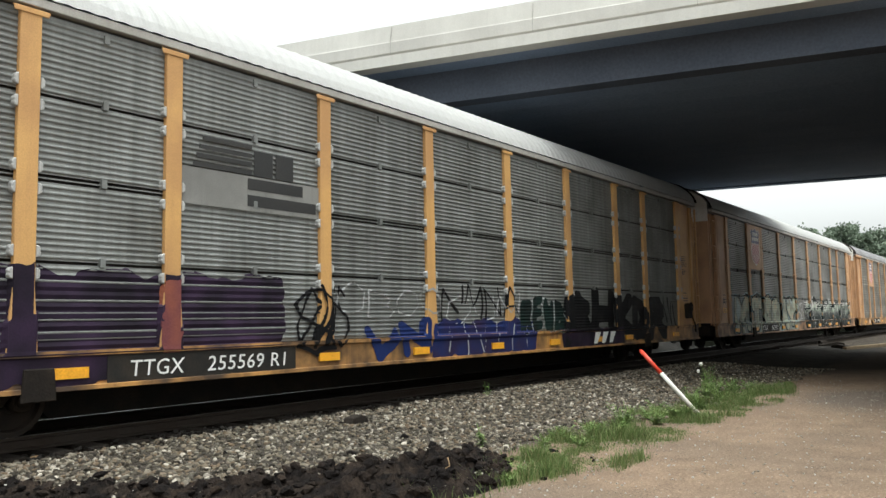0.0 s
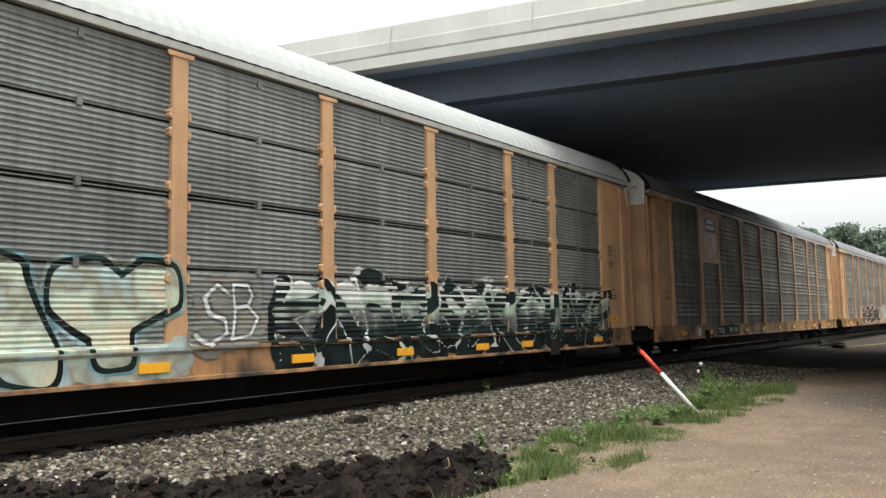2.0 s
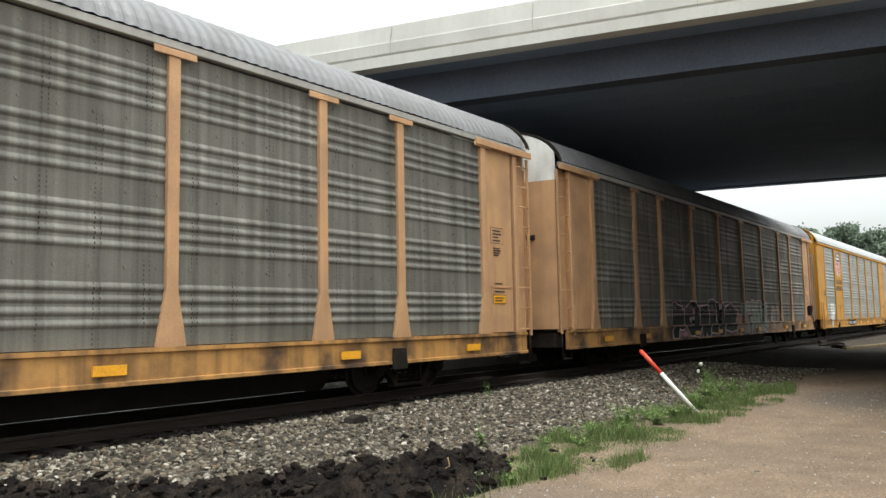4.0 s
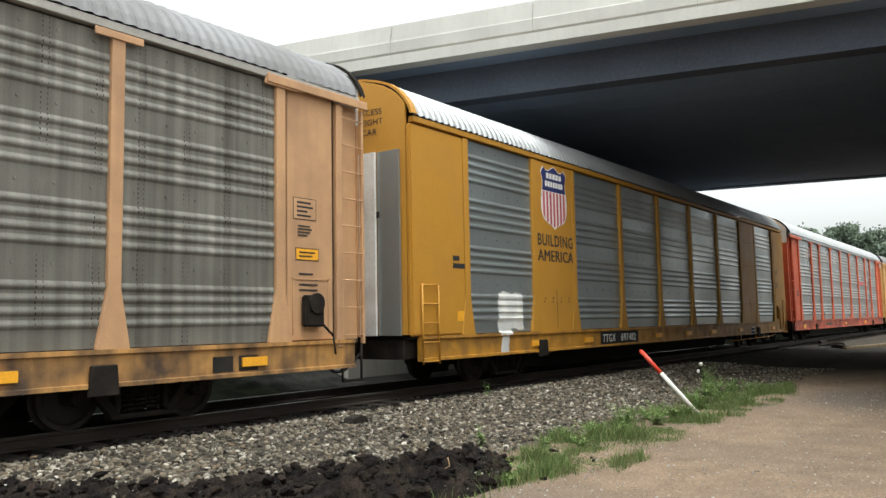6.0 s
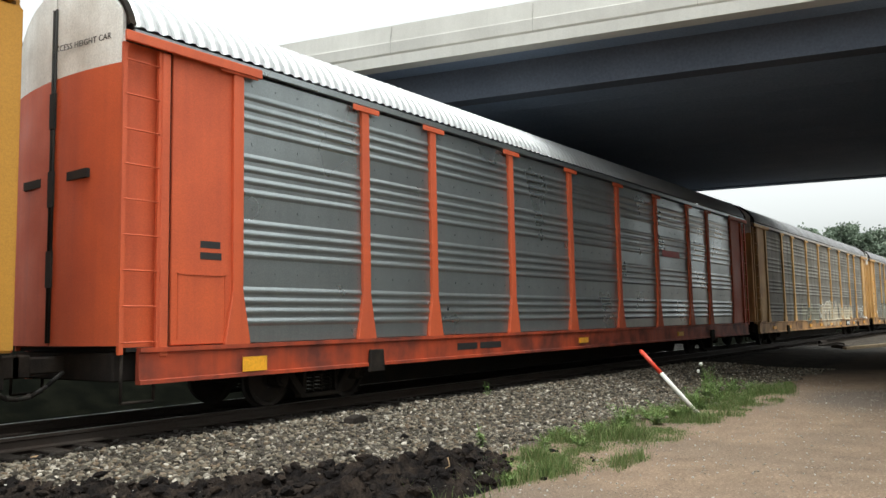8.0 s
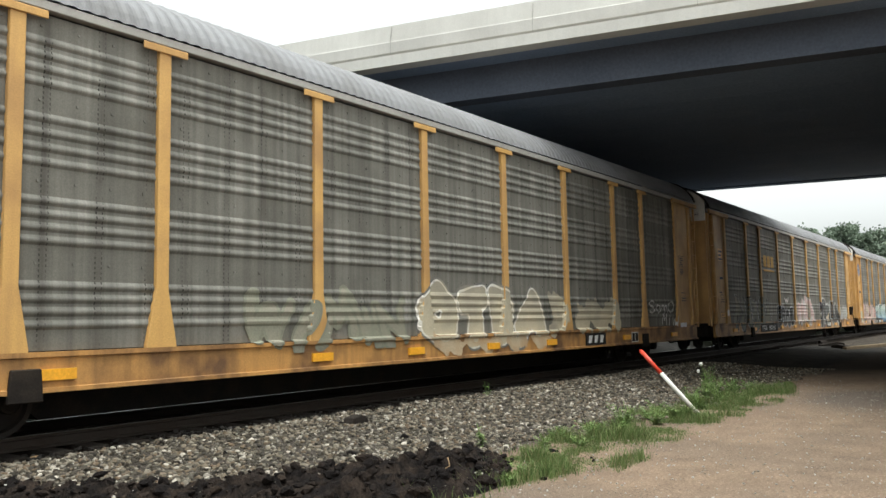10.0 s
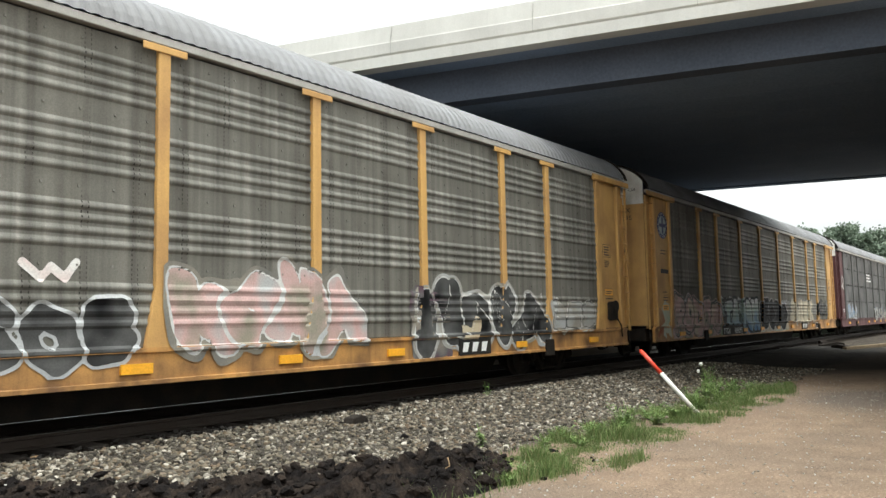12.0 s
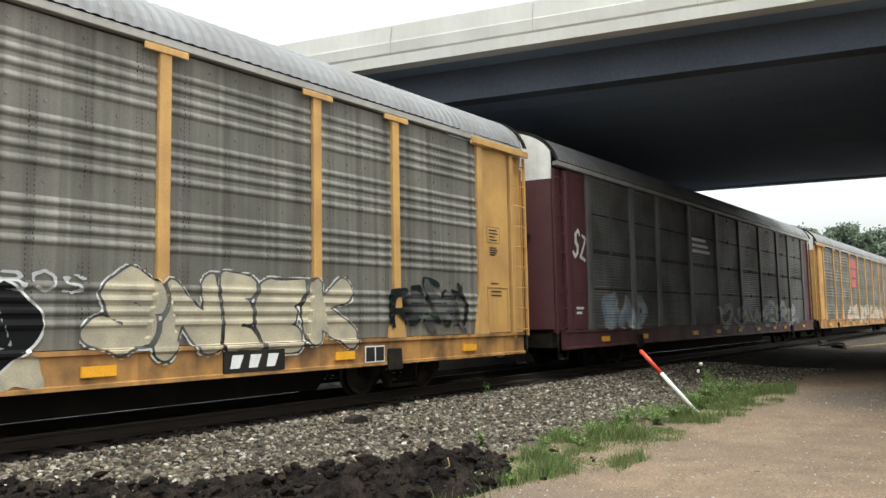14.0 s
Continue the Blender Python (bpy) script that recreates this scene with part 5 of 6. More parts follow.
        end_words(car, ("EXCESS", "HEIGHT", "CAR"), -0.62, 5.3, 0.17)
    if k == "F":
        bars(car, 1.18, 2.48, (0.34, 0.36), 0.1, 0.16, M_DARKLET, -1.474)
        plate(car, 1.87, 2.32, 0.63, 0.84, M_REFLECT, -1.537, "notice", "yellow notice plate")
        bars(car, 7.2, 0.86, (0.7,), 0.13, 0.2, M_DARKLET, -1.506)
        bars(car, 8.0, 0.86, (0.8,), 0.13, 0.2, M_DARKLET, -1.506)
        bars(car, LENGTH - 9.0, 3.4, (1.5,), 0.2, 0.3, M_SHRED, -1.4995, "painted_mark", "red painted line of lettering")
        end_words(car, ("EXCESS HEIGHT CAR",), -0.62, 5.1, 0.12)
    if k == "G":
        owner_mark(car, 18.7)
        letters(car, spec, "OTRA", 12.0, 16.75, 0.66, 2.05, 0.28, 51, [(-9, -0.025, ("fade", "cream", "cream", "dust", "cream")), (-0.025, 0.02, ("white", "cream")), (0.02, 0.07, ("grey", "dust"))], "cream white graffiti letters with grey outline", 0.07, 0.08, (13.2, 14.4, 15.4))
        patch(car, spec, 12.2, 17.0, 0.72, 0.95, 52, ("tan", "cream", "tan"), "tan overspray on the sill", 0.12)
        patch(car, spec, 17.0, 17.75, 0.98, 1.9, 53, ("dust", "cream", "dust"), "faded cream spray paint", 0.1)
        patch(car, spec, 18.3, 20.75, 1.0, 1.72, 54, ("fade", "cream", "dust", "dust"), "faded cream spray paint", 0.14)
        letters(car, spec, "SamO", 22.95, 25.0, 1.38, 1.88, 0.028, 55, [(-9, 0, ("white",))], "thin white graffiti tag", 0.03)
        letters(car, spec, "MIW", 24.0, 25.2, 1.02, 1.42, 0.025, 57, [(-9, 0, ("white",))], "thin white graffiti tag", 0.04)
        letters(car, spec, "WIMWN", 8.0, 11.6, 0.9, 1.8, 0.1, 58, [(-9, 0, ("sage", "dust")), (0, 0.05, ("sage",))], "faded pale spray paint", 0.1, 0.12)
        door_notes(car, LENGTH - 1.6, 1.2, False, False)
        sq = plate(car, 21.5, 21.95, 0.62, 0.9, M_LETTER, -1.537, "notice", "black square notice with white lines")
        for a, b in ((21.52, 21.71), (21.74, 21.93)):
            plate(sq, a, b, 0.64, 0.88, M_BLACK, -1.5415, "notice_field", "", 0.002)
        plate(car, 25.35, 25.9, 0.98, 1.12, M_LETTER, -1.54, "notice", "pale stencilled plate")
    if k == "H":
        owner_mark(car, 18.85)
        for q in range(3):
            plate(car, 7.0 + 0.58 * q, 7.45 + 0.58 * q, 3.38, 3.88, M_LOGO, -1.4995, "railway_mark", "yellow block of a railway mark", 0.004)
        plate(car, 6.98, 8.66, 3.2, 3.28, M_LOGO, -1.4995, "railway_mark", "yellow underline of a railway mark", 0.004)
        letters(car, spec, "NOBSA", 2.65, 7.85, 0.6, 2.15, 0.24, 61, [(-9, -0.05, ("grey", "sage", "grey", "dust")), (-0.05, 0, ("black", "grey")), (0, 0.024, ("white", "silver"))], "grey graffiti letters with pale outline", 0.06, 0.07, (4.1, 5.05, 5.95, 6.85), True)
        marks(car, (6.55, 7.75), 0.68, "TTGX", "988185", 0.25, (6.0, 8.7), -1.519)
        letters(car, spec, "W", 10.4, 11.1, 1.8, 2.15, 0.06, 63, [(-9, 0, ("white", "pink"))], "small white sprayed crown", 0.02)
        letters(car, spec, "BSOB", 8.8, 11.9, 0.75, 1.75, 0.15, 65, [(-9, 0, ("black", "grey")), (0, 0.045, ("silver",))], "dark graffiti letters with pale outline")
        letters(car, spec, "MOMA", 12.4, 16.0, 0.85, 2.2, 0.25, 67, [(-9, 0.0, ("dust", "pink", "silver", "dust")), (0, 0.04, ("silver", "white")), (0.04, 0.12, ("dust", "grey"))], "whitish pink graffiti letters", 0.12, 0.16)
        patch(car, spec, 17.4, 18.6, 0.6, 1.9, 68, ("plum", "grey", "dust", "plum"), "dull plum spray paint", 0.06)
        letters(car, spec, "INOVA", 17.4, 22.45, 0.62, 2.15, 0.3, 69, [(-9, 0.0, ("black", "grey", "black", "black")), (0.0, 0.03, ("silver", "white")), (0.03, 0.09, ("dust", "silver"))], "black graffiti letters with white outline", 0.07, 0.1, (18.3, 19.1, 20.15, 21.0))
        patch(car, spec, 19.05, 19.65, 0.75, 1.25, 70, ("cream", "tan", "cream"), "cream spray spot", 0.14)
        letters(car, spec, "LMNV", 18.5, 22.2, 0.85, 1.95, 0.016, 72, [(-9, 0, ("white",))], "thin white highlight strokes", 0.14)
        patch(car, spec, 22.65, 25.05, 1.05, 1.7, 73, ("dust", "silver", "dust"), "thin pale spray haze", 0.1)
        letters(car, spec, "LES", 22.7, 25.05, 1.05, 1.8, 0.12, 71, [(-9, 0, ("silver", "dust", "silver")), (0, 0.03, ("grey",)), (0.03, 0.055, ("white",))], "white outlined graffiti letters", 0.03, 0.04, (), True)
        plate(car, 1.0, 1.5, 3.35, 3.8, M_REFLECT, -1.474, "notice", "yellow notice plate")
        bars(car, 1.05, 3.72, (0.4, 0.3, 0.4), 0.06, 0.14, M_DARKLET, -1.482)
        bars(car, 1.1, 2.75, (0.36,), 0.09, 0.14, M_DARKLET, -1.478)
        door_notes(car, 1.0, 1.25, True, True, False)
        door_notes(car, LENGTH - 1.6, 1.9, False)
        bars(car, 1.0, 2.2, (0.3,), 0.04, 0.09, M_DARKLET, -1.478)
        end_words(car, ("EXCESS HEIGHT CAR",), -0.62, 4.95, 0.12)
        end_words(car, ("TTGX", "988185"), -0.75, 4.55, 0.2)
        bm = bmesh.new()
        rod(bm, (1.75, -1.5325, 1.42), (1.75, -1.536, 1.42), 0.13, 20)
        part("round_mark", bm, M_SHWHITE, car, "round white badge on the post foot")
    if k == "I":
        owner_mark(car, 18.78)
        patch(car, spec, 0.95, 1.62, 0.75, 1.75, 73, ("mint", "mint", "cream"), "pale mint spray paint on the door", 0.1)
        patch(car, spec, 0.62, 0.98, 0.8, 1.5, 74, ("rust", "tan"), "rusty red spray paint on the corner", 0.12)
        patch(car, spec, 1.75, 6.55, 0.6, 1.3, 76, ("dust", "pink", "sage", "dust", "lime"), "pale pink and green overspray", 0.1)
        letters(car, spec, "RODBS", 2.0, 6.5, 0.66, 2.05, 0.2, 75, [(-9, 0, ("dust", "pink", "dust", "cream")), (0, 0.03, ("black", "grey")), (0.03, 0.06, ("silver", "dust")), (0.06, 0.1, ("grey", "black")), (0.1, 0.14, ("silver", "pink", "sage"))], "pinkish graffiti letters with black outline", 0.08, 0.12)
        patch(car, spec, 6.75, 11.6, 0.6, 1.98, 85, ("fade", "sky", "pale_blue", "mint", "lime", "white"), "pale halo of spray paint", 0.09)
        patch(car, spec, 6.85, 7.35, 0.98, 1.95, 86, ("black",), "black side of the sprayed letters", 0.05)
        letters(car, spec, "TATON", 7.1, 11.5, 0.6, 2.05, 0.24, 77, [(-9, 0, ("fade", "sky", "sky", "pale_blue", "mint", "white")), (0, 0.1, ("black", "green"))], "blue and white graffiti letters with black outline", 0.03, 0.1, (), True)
        patch(car, spec, 11.65, 16.2, 0.6, 1.0, 78, ("cream", "dust", "mint"), "pale overspray on the sill", 0.04)
        letters(car, spec, "WUBD", 11.75, 16.1, 0.64, 2.08, 0.37, 79, [(-9, 0.03, ("black",)), (0.03, 0.065, ("silver", "white"))], "black bubble graffiti letters with pale outline", 0.06, 0.12)
        letters(car, spec, "UCLO", 12.2, 15.9, 0.9, 1.85, 0.014, 87, [(-9, 0, ("silver", "grey"))], "thin pale inner lines", 0.08)
        letters(car, spec, "RBoS".upper(), 15.4, 16.8, 1.7, 2.0, 0.022, 80, [(-9, 0, ("silver",))], "thin pale graffiti tag", 0.03)
        letters(car, spec, "SNEEK", 16.85, 21.45, 0.85, 2.08, 0.19, 81, [(-9, 0, ("cream", "dust", "cream", "cream")), (0, 0.03, ("black", "grey")), (0.03, 0.055, ("white", "silver"))], "cream white graffiti letters with dark outline", 0.06, 0.1, (17.75, 18.75, 19.45, 20.35))
        letters(car, spec, "RBESD", 22.5, 24.8, 1.2, 2.05, 0.07, 83, [(-9, 0, ("black", "green"))], "black scrawled graffiti", 0.08, 0.2)
        patch(car, spec, 22.9, 24.5, 1.3, 1.85, 84, ("black", "grey"), "dark spray haze", 0.2)
        marks(car, (7.1, 8.5), 0.66, "TTGX", "989095", 0.25, (6.6, 9.2), -1.517)
        cross_mark(car, 1.28, 4.18, 0.42)
        bars(car, 1.0, 2.8, (0.62,), 0.13, 0.2, M_DARKLET, -1.478)
        bars(car, 1.05, 3.4, (0.5, 0.4), 0.025, 0.1, M_DARKLET, -1.478)
        door_notes(car, 1.0, 1.5, True, True, False)
        door_notes(car, LENGTH - 1.6, 1.2, False, False)
        end_words(car, ("EXCESS HEIGHT CAR",), -0.62, 5.15, 0.12)
        end_words(car, ("TTGX", "989095"), -0.75, 4.5, 0.2)
        sq = plate(car, 21.7, 22.2, 0.62, 0.9, M_LETTER, -1.537, "notice", "black square notice with white lines")
        for a, b in ((21.72, 21.94), (21.97, 22.18)):
            plate(sq, a, b, 0.64, 0.88, M_BLACK, -1.5415, "notice_field", "", 0.002)
    if k == "J":
        letters(car, spec, "BAD", 2.6, 5.5, 1.0, 2.0, 0.16, 91, [(-9, 0, ("silver", "sky")), (0, 0.05, ("dust",))], "pale blue graffiti letters", 0.08)
        letters(car, spec, "OSWERB", 12.0, 24.0, 0.8, 1.9, 0.14, 93, [(-9, 0, ("silver", "dust", "sky"))], "faded pale graffiti letters", 0.12)
        for q in range(3):
            plate(car, 9.6, 11.4 - 0.2 * q, 3.5 + 0.2 * q, 3.6 + 0.2 * q, M_LETTER, -1.4885, "railway_mark", "white stripe of a railway mark", 0.003)
        letters(car, spec, "SZ", 0.95, 1.6, 2.75, 3.6, 0.05, 95, [(-9, 0, ("white",))], "white sprayed scrawl", 0.05)
        bars(car, 1.0, 1.6, (0.4, 0.3), 0.06, 0.12, M_LETTER, -1.478)
    if k == "K":
        for q in range(3):
            plate(car, 9.8, 11.4, 3.0 + q * 0.62, 3.5 + q * 0.62, M_SHRED, -1.4995, "railway_mark", "red block of a railway mark", 0.004)
        letters(car, spec, "OBEROSO", 8.0, 22.0, 0.75, 1.9, 0.2, 97, [(-9, 0, ("dust", "cream", "pink")), (0, 0.05, ("grey",))], "faded cream graffiti letters", 0.1)


S_PATCH = weathered("cleaner_grey_sheet", (0.23, 0.228, 0.215), metal=0.1, amount=0.3)
M_LOGO = surface("yellow_mark_paint", (0.65, 0.36, 0.03), 0.6, stain=(0.4, 0.22, 0.03), scale=3)


# ------------------------------------------------------------ beside the track: stones, soil, grass, weeds, the pole
def island_material(name, colours, rough=0.9):
    m = bpy.data.materials.new(name)
    m.use_nodes = True
    n, l = m.node_tree.nodes, m.node_tree.links
    b = n["Principled BSDF"]
    b.inputs["Roughness"].default_value = rough
    b.inputs["Specular IOR Level"].default_value = 0.25
    geo, cr = n.new("ShaderNodeNewGeometry"), n.new("ShaderNodeValToRGB")
    cr.color_ramp.interpolation = "LINEAR"
    while len(cr.color_ramp.elements) < len(colours):
        cr.color_ramp.elements.new(0.5)
    for i, c in enumerate(colours):
        cr.color_ramp.elements[i].position = i / (len(colours) - 1)
        cr.color_ramp.elements[i].color = (*c, 1)
    l.new(geo.outputs["Random Per Island"], cr.inputs[0])
    no = n.new("ShaderNodeTexNoise")
    no.inputs["Scale"].default_value = 70
    mx = n.new("ShaderNodeMix")
    mx.data_type, mx.blend_type = "RGBA", "MULTIPLY"
    mx.inputs[0].default_value = 0.5
    l.new(cr.outputs[0], mx.inputs[6])
    l.new(no.outputs["Fac"], mx.inputs[7])
    l.new(mx.outputs[2], b.inputs["Base Color"])
    return m


M_STONE = island_material("crushed_ballast_stone", [(0.02, 0.017, 0.013), (0.105, 0.09, 0.067), (0.035, 0.03, 0.024), (0.2, 0.17, 0.125), (0.155, 0.11, 0.07), (0.29, 0.26, 0.205), (0.065, 0.056, 0.044), (0.6, 0.55, 0.46)])
M_GRASS = island_material("grass_blades", [(0.075, 0.13, 0.035), (0.12, 0.19, 0.05), (0.18, 0.25, 0.08), (0.3, 0.28, 0.14)], 0.7)
M_LEAF = island_material("weed_leaves", [(0.1, 0.18, 0.045), (0.17, 0.27, 0.07), (0.24, 0.34, 0.1)], 0.6)
# leaf greens paled and greyed to stand for haze over the distance
M_TREELEAF = island_material("haze_paled_leaves", [(0.15, 0.2, 0.14), (0.21, 0.27, 0.19), (0.27, 0.33, 0.25)], 0.7)
M_BARK = surface("tree_bark", (0.09, 0.07, 0.05), 0.95, scale=4, fine=20, bump=0.6)
M_SOIL = surface("black_soil", (0.010, 0.0085, 0.008), 0.97, stain=(0.035, 0.026, 0.02), amount=0.8, scale=5, fine=55, grain=0.45, bump=0.9)
M_CHIP = island_material("mixed_chips", [(0.5, 0.48, 0.44), (0.3, 0.26, 0.2), (0.62, 0.6, 0.55)])
M_STRAW = surface("dry_straw", (0.45, 0.3, 0.16), 0.8)
M_TIMBER = surface("weathered_timber", (0.2, 0.15, 0.095), 0.9, scale=3, fine=40, grain=0.3, bump=0.5)

PHI = (1 + 5 ** 0.5) / 2
ICO = np.array([(-1, PHI, 0), (1, PHI, 0), (-1, -PHI, 0), (1, -PHI, 0), (0, -1, PHI), (0, 1, PHI), (0, -1, -PHI), (0, 1, -PHI),
                (PHI, 0, -1), (PHI, 0, 1), (-PHI, 0, -1), (-PHI, 0, 1)]) / 1.9
ICO_F = np.array([(0, 11, 5), (0, 5, 1), (0, 1, 7), (0, 7, 10), (0, 10, 11), (1, 5, 9), (5, 11, 4), (11, 10, 2), (10, 7, 6), (7, 1, 8),
                  (3, 9, 4), (3, 4, 2), (3, 2, 6), (3, 6, 8), (3, 8, 9), (4, 9, 5), (2, 4, 11), (6, 2, 10), (8, 6, 7), (9, 8, 1)])
rs = np.random.RandomState(4)


def raw_mesh(name, verts, faces, material):
    me = bpy.data.meshes.new(name)
    me.from_pydata(verts if isinstance(verts, list) else verts.tolist(), [], faces if isinstance(faces, list) else faces.tolist())
    me.materials.append(material)
    return me


def pebbles(name, places, sizes, material, sink=0.25):
    """Angular stones at (x, y), half sunk in the ground."""
    vs, fs = [], []
    for k, ((x, y), s) in enumerate(zip(places, sizes)):
        q = Euler((*rs.uniform(-0.5, 0.5, 2), rs.uniform(0, 6.28))).to_matrix()
        v = ICO * (1 + rs.uniform(-0.28, 0.28, (12, 1))) * np.array([1.0, rs.uniform(0.6, 1.0), rs.uniform(0.4, 0.75)]) * s
        v = v @ np.array(q).T
        vs.append(v + np.array([x, y, soil(x, y) + s * (0.5 - sink)]))
        fs.append(ICO_F + 12 * k)
    return raw_mesh(name, np.concatenate(vs), np.concatenate(fs), material)


HEAP = ((0.6, 9.0), (2.2, 7.7), (3.3, 6.75), (4.5, 5.75), (5.6, 5.2), (6.6, 5.1), (7.3, 5.3))


def heap_rise(x, y):
    best, along = 9.0, 0.0
    for i, ((ax, ay), (bx, by)) in enumerate(zip(HEAP, HEAP[1:])):
        t = min(1, max(0, ((x - ax) * (bx - ax) + (y - ay) * (by - ay)) / ((bx - ax) ** 2 + (by - ay) ** 2)))
        d = math.hypot(x - ax - t * (bx - ax), y - ay - t * (by - ay))
        if d < best:
            best, along = d, i + t
    r = 0.78 + 0.22 * noise.noise((x * 1.1, y * 1.1, 3)) - 0.12 * max(0, along - 4.5)
    k = 1 - (best / r) ** 2
    if k <= 0:
        return -0.05
    lump = abs(noise.noise((x * 3.2, y * 3.2, 1))) * 0.2 + abs(noise.noise((x * 8, y * 8, 2))) * 0.12 + noise.noise((x * 19, y * 19, 4)) * 0.04
    return (0.17 * k ** 0.6 + lump * min(1, 2.5 * k)) * (1.0 if along < 5 else 0.75)


def soil(x, y):
    return lie(x, y)


def build_heap():
    bm = bmesh.new()
    xs, ys = np.arange(1.6, 9.3, 0.045), np.arange(3.9, 8.6, 0.045)
    rows = {}
    for i, x in enumerate(xs):
        for j, y in enumerate(ys):
            h = heap_rise(x, y)
            if h > -0.04 or any(heap_rise(x + a, y + b) > -0.04 for a, b in ((0.045, 0), (-0.045, 0), (0, 0.045), (0, -0.045))):
                rows[i, j] = bm.verts.new((x, y, lie(x, y) + h))
    for (i, j) in list(rows):
        q = [(i, j), (i + 1, j), (i + 1, j + 1), (i, j + 1)]
        if all(k in rows for k in q):
            bm.faces.new([rows[k] for k in q])
    solid("soil_ridge", bm, M_SOIL, "low windrow of cloddy black soil beside the ballast", "soil ridge", "stuff")


def build_stones():
    n = 40000
    x = 2.2 + 24 * rs.uniform(0, 1, n) ** 1.25
    y = rs.uniform(4.9, 9.35, n)
    keep = [(a, b) for a, b in zip(x, y) if b > max(5.05, 6.0 - 0.11 * (a - 4)) + 0.4 * noise.noise((a * 0.9, b * 0.9, 2)) and heap_rise(a, b) < 0.02]
    tagged(new("ballast", pebbles("ballast", keep, 0.013 + 0.033 * rs.uniform(0, 1, len(keep)) ** 2.0, M_STONE)), "grey and white crushed ballast stones", "ballast", kind="stuff")
    # oily stones, their colour also darkened for the shade under the train
    n = 1500
    side = rs.randint(0, 2, n)
    places = [(a, (9.35 + 0.5 * q) if s else (10.3 + 0.9 * q)) for a, q, s in zip(rs.uniform(2, 22, n), rs.uniform(0, 1, n), side)]
    tagged(new("track_stones", pebbles("track_stones", places, rs.uniform(0.02, 0.05, n), island_material("oily_shaded_stone", [(0.015, 0.013, 0.012), (0.03, 0.026, 0.022), (0.02, 0.017, 0.015), (0.1, 0.09, 0.08)]))), "oily stones between the ties, darkened for the train's shade", "ballast", kind="stuff")
    # far shoulder stones, darkened in colour for the shade behind the cars
    n = 1600
    places = list(zip(rs.uniform(-4, 16, n), rs.uniform(12.3, 13.2, n)))
    tagged(new("far_ballast", pebbles("far_ballast", places, rs.uniform(0.02, 0.045, n), island_material("grimy_shaded_stone", [(0.02, 0.018, 0.015), (0.05, 0.044, 0.036), (0.03, 0.026, 0.022), (0.16, 0.145, 0.12)]))), "grimy crushed stones on the far shoulder of the track, darkened for shade", "ballast", kind="stuff")
    n = 5200
    places = list(zip(5 + 17 * rs.uniform(0, 1, n) ** 1.4, rs.uniform(-0.5, 6.0, n)))
    tagged(new("loose_gravel", pebbles("loose_gravel", places, 0.004 + 0.014 * rs.uniform(0, 1, n) ** 3, M_CHIP, 0.1)), "loose pale chips scattered over the packed gravel", "gravel", kind="stuff")
    places, sizes = [], []
    for _ in range(260):
        a, b = rs.uniform(2.2, 8.8), rs.uniform(4.2, 8.0)
        if heap_rise(a, b) > 0.02:
            places.append((a, b))
            sizes.append(0.006 + 0.016 * rs.uniform(0, 1) ** 3)
    me = pebbles("soil_chips", places, sizes, M_CHIP, 0.3)
    for k, (a, b) in enumerate(places):
        for v in me.vertices[12 * k:12 * k + 12]:
            v.co.z += heap_rise(a, b)
    spots, sizes2 = [], []
    while len(spots) < 2600:
        a, b = rs.uniform(1.8, 8.9), rs.uniform(4.0, 8.4)
        h = heap_rise(a, b)
        if h > 0.0 or (h > -0.06 and rs.uniform() < 0.02):
            spots.append((a, b))
            sizes2.append(0.008 + 0.075 * rs.uniform(0, 1) ** 5)
    clods = pebbles("soil_clods", spots, sizes2, M_SOIL, 0.25)
    for k, (a, b) in enumerate(spots):
        for v in clods.vertices[12 * k:12 * k + 12]:
            v.co.z += max(0.0, heap_rise(a, b))
    tagged(new("soil_clods", clods), "broken black clods on the soil heap", "soil", kind="stuff")
    tagged(new("soil_chips", me), "pale stones caught in the black soil", "stones", kind="stuff")


def verge(x, y):
    """How thickly grass grows."""
    mid = 4.75 + 0.012 * (x - 8)
    if x < 9:
        mid += 0.06 * (9 - x) - 0.25
    half = 0.86 + 0.3 * noise.noise((x * 0.8, 1, 1)) - (0.25 if x < 8 else 0)
    if not 5.6 < x < 20.5:
        return 0
    if x > 17.5:
        half *= (20.8 - x) / 3.3
    k = 1 - abs(y - mid) / max(0.05, half)
    return max(0, k) ** 0.7 * (0.10 + 1.4 * max(0, noise.noise((x * 1.5, y * 1.7, 9)) + 0.22))


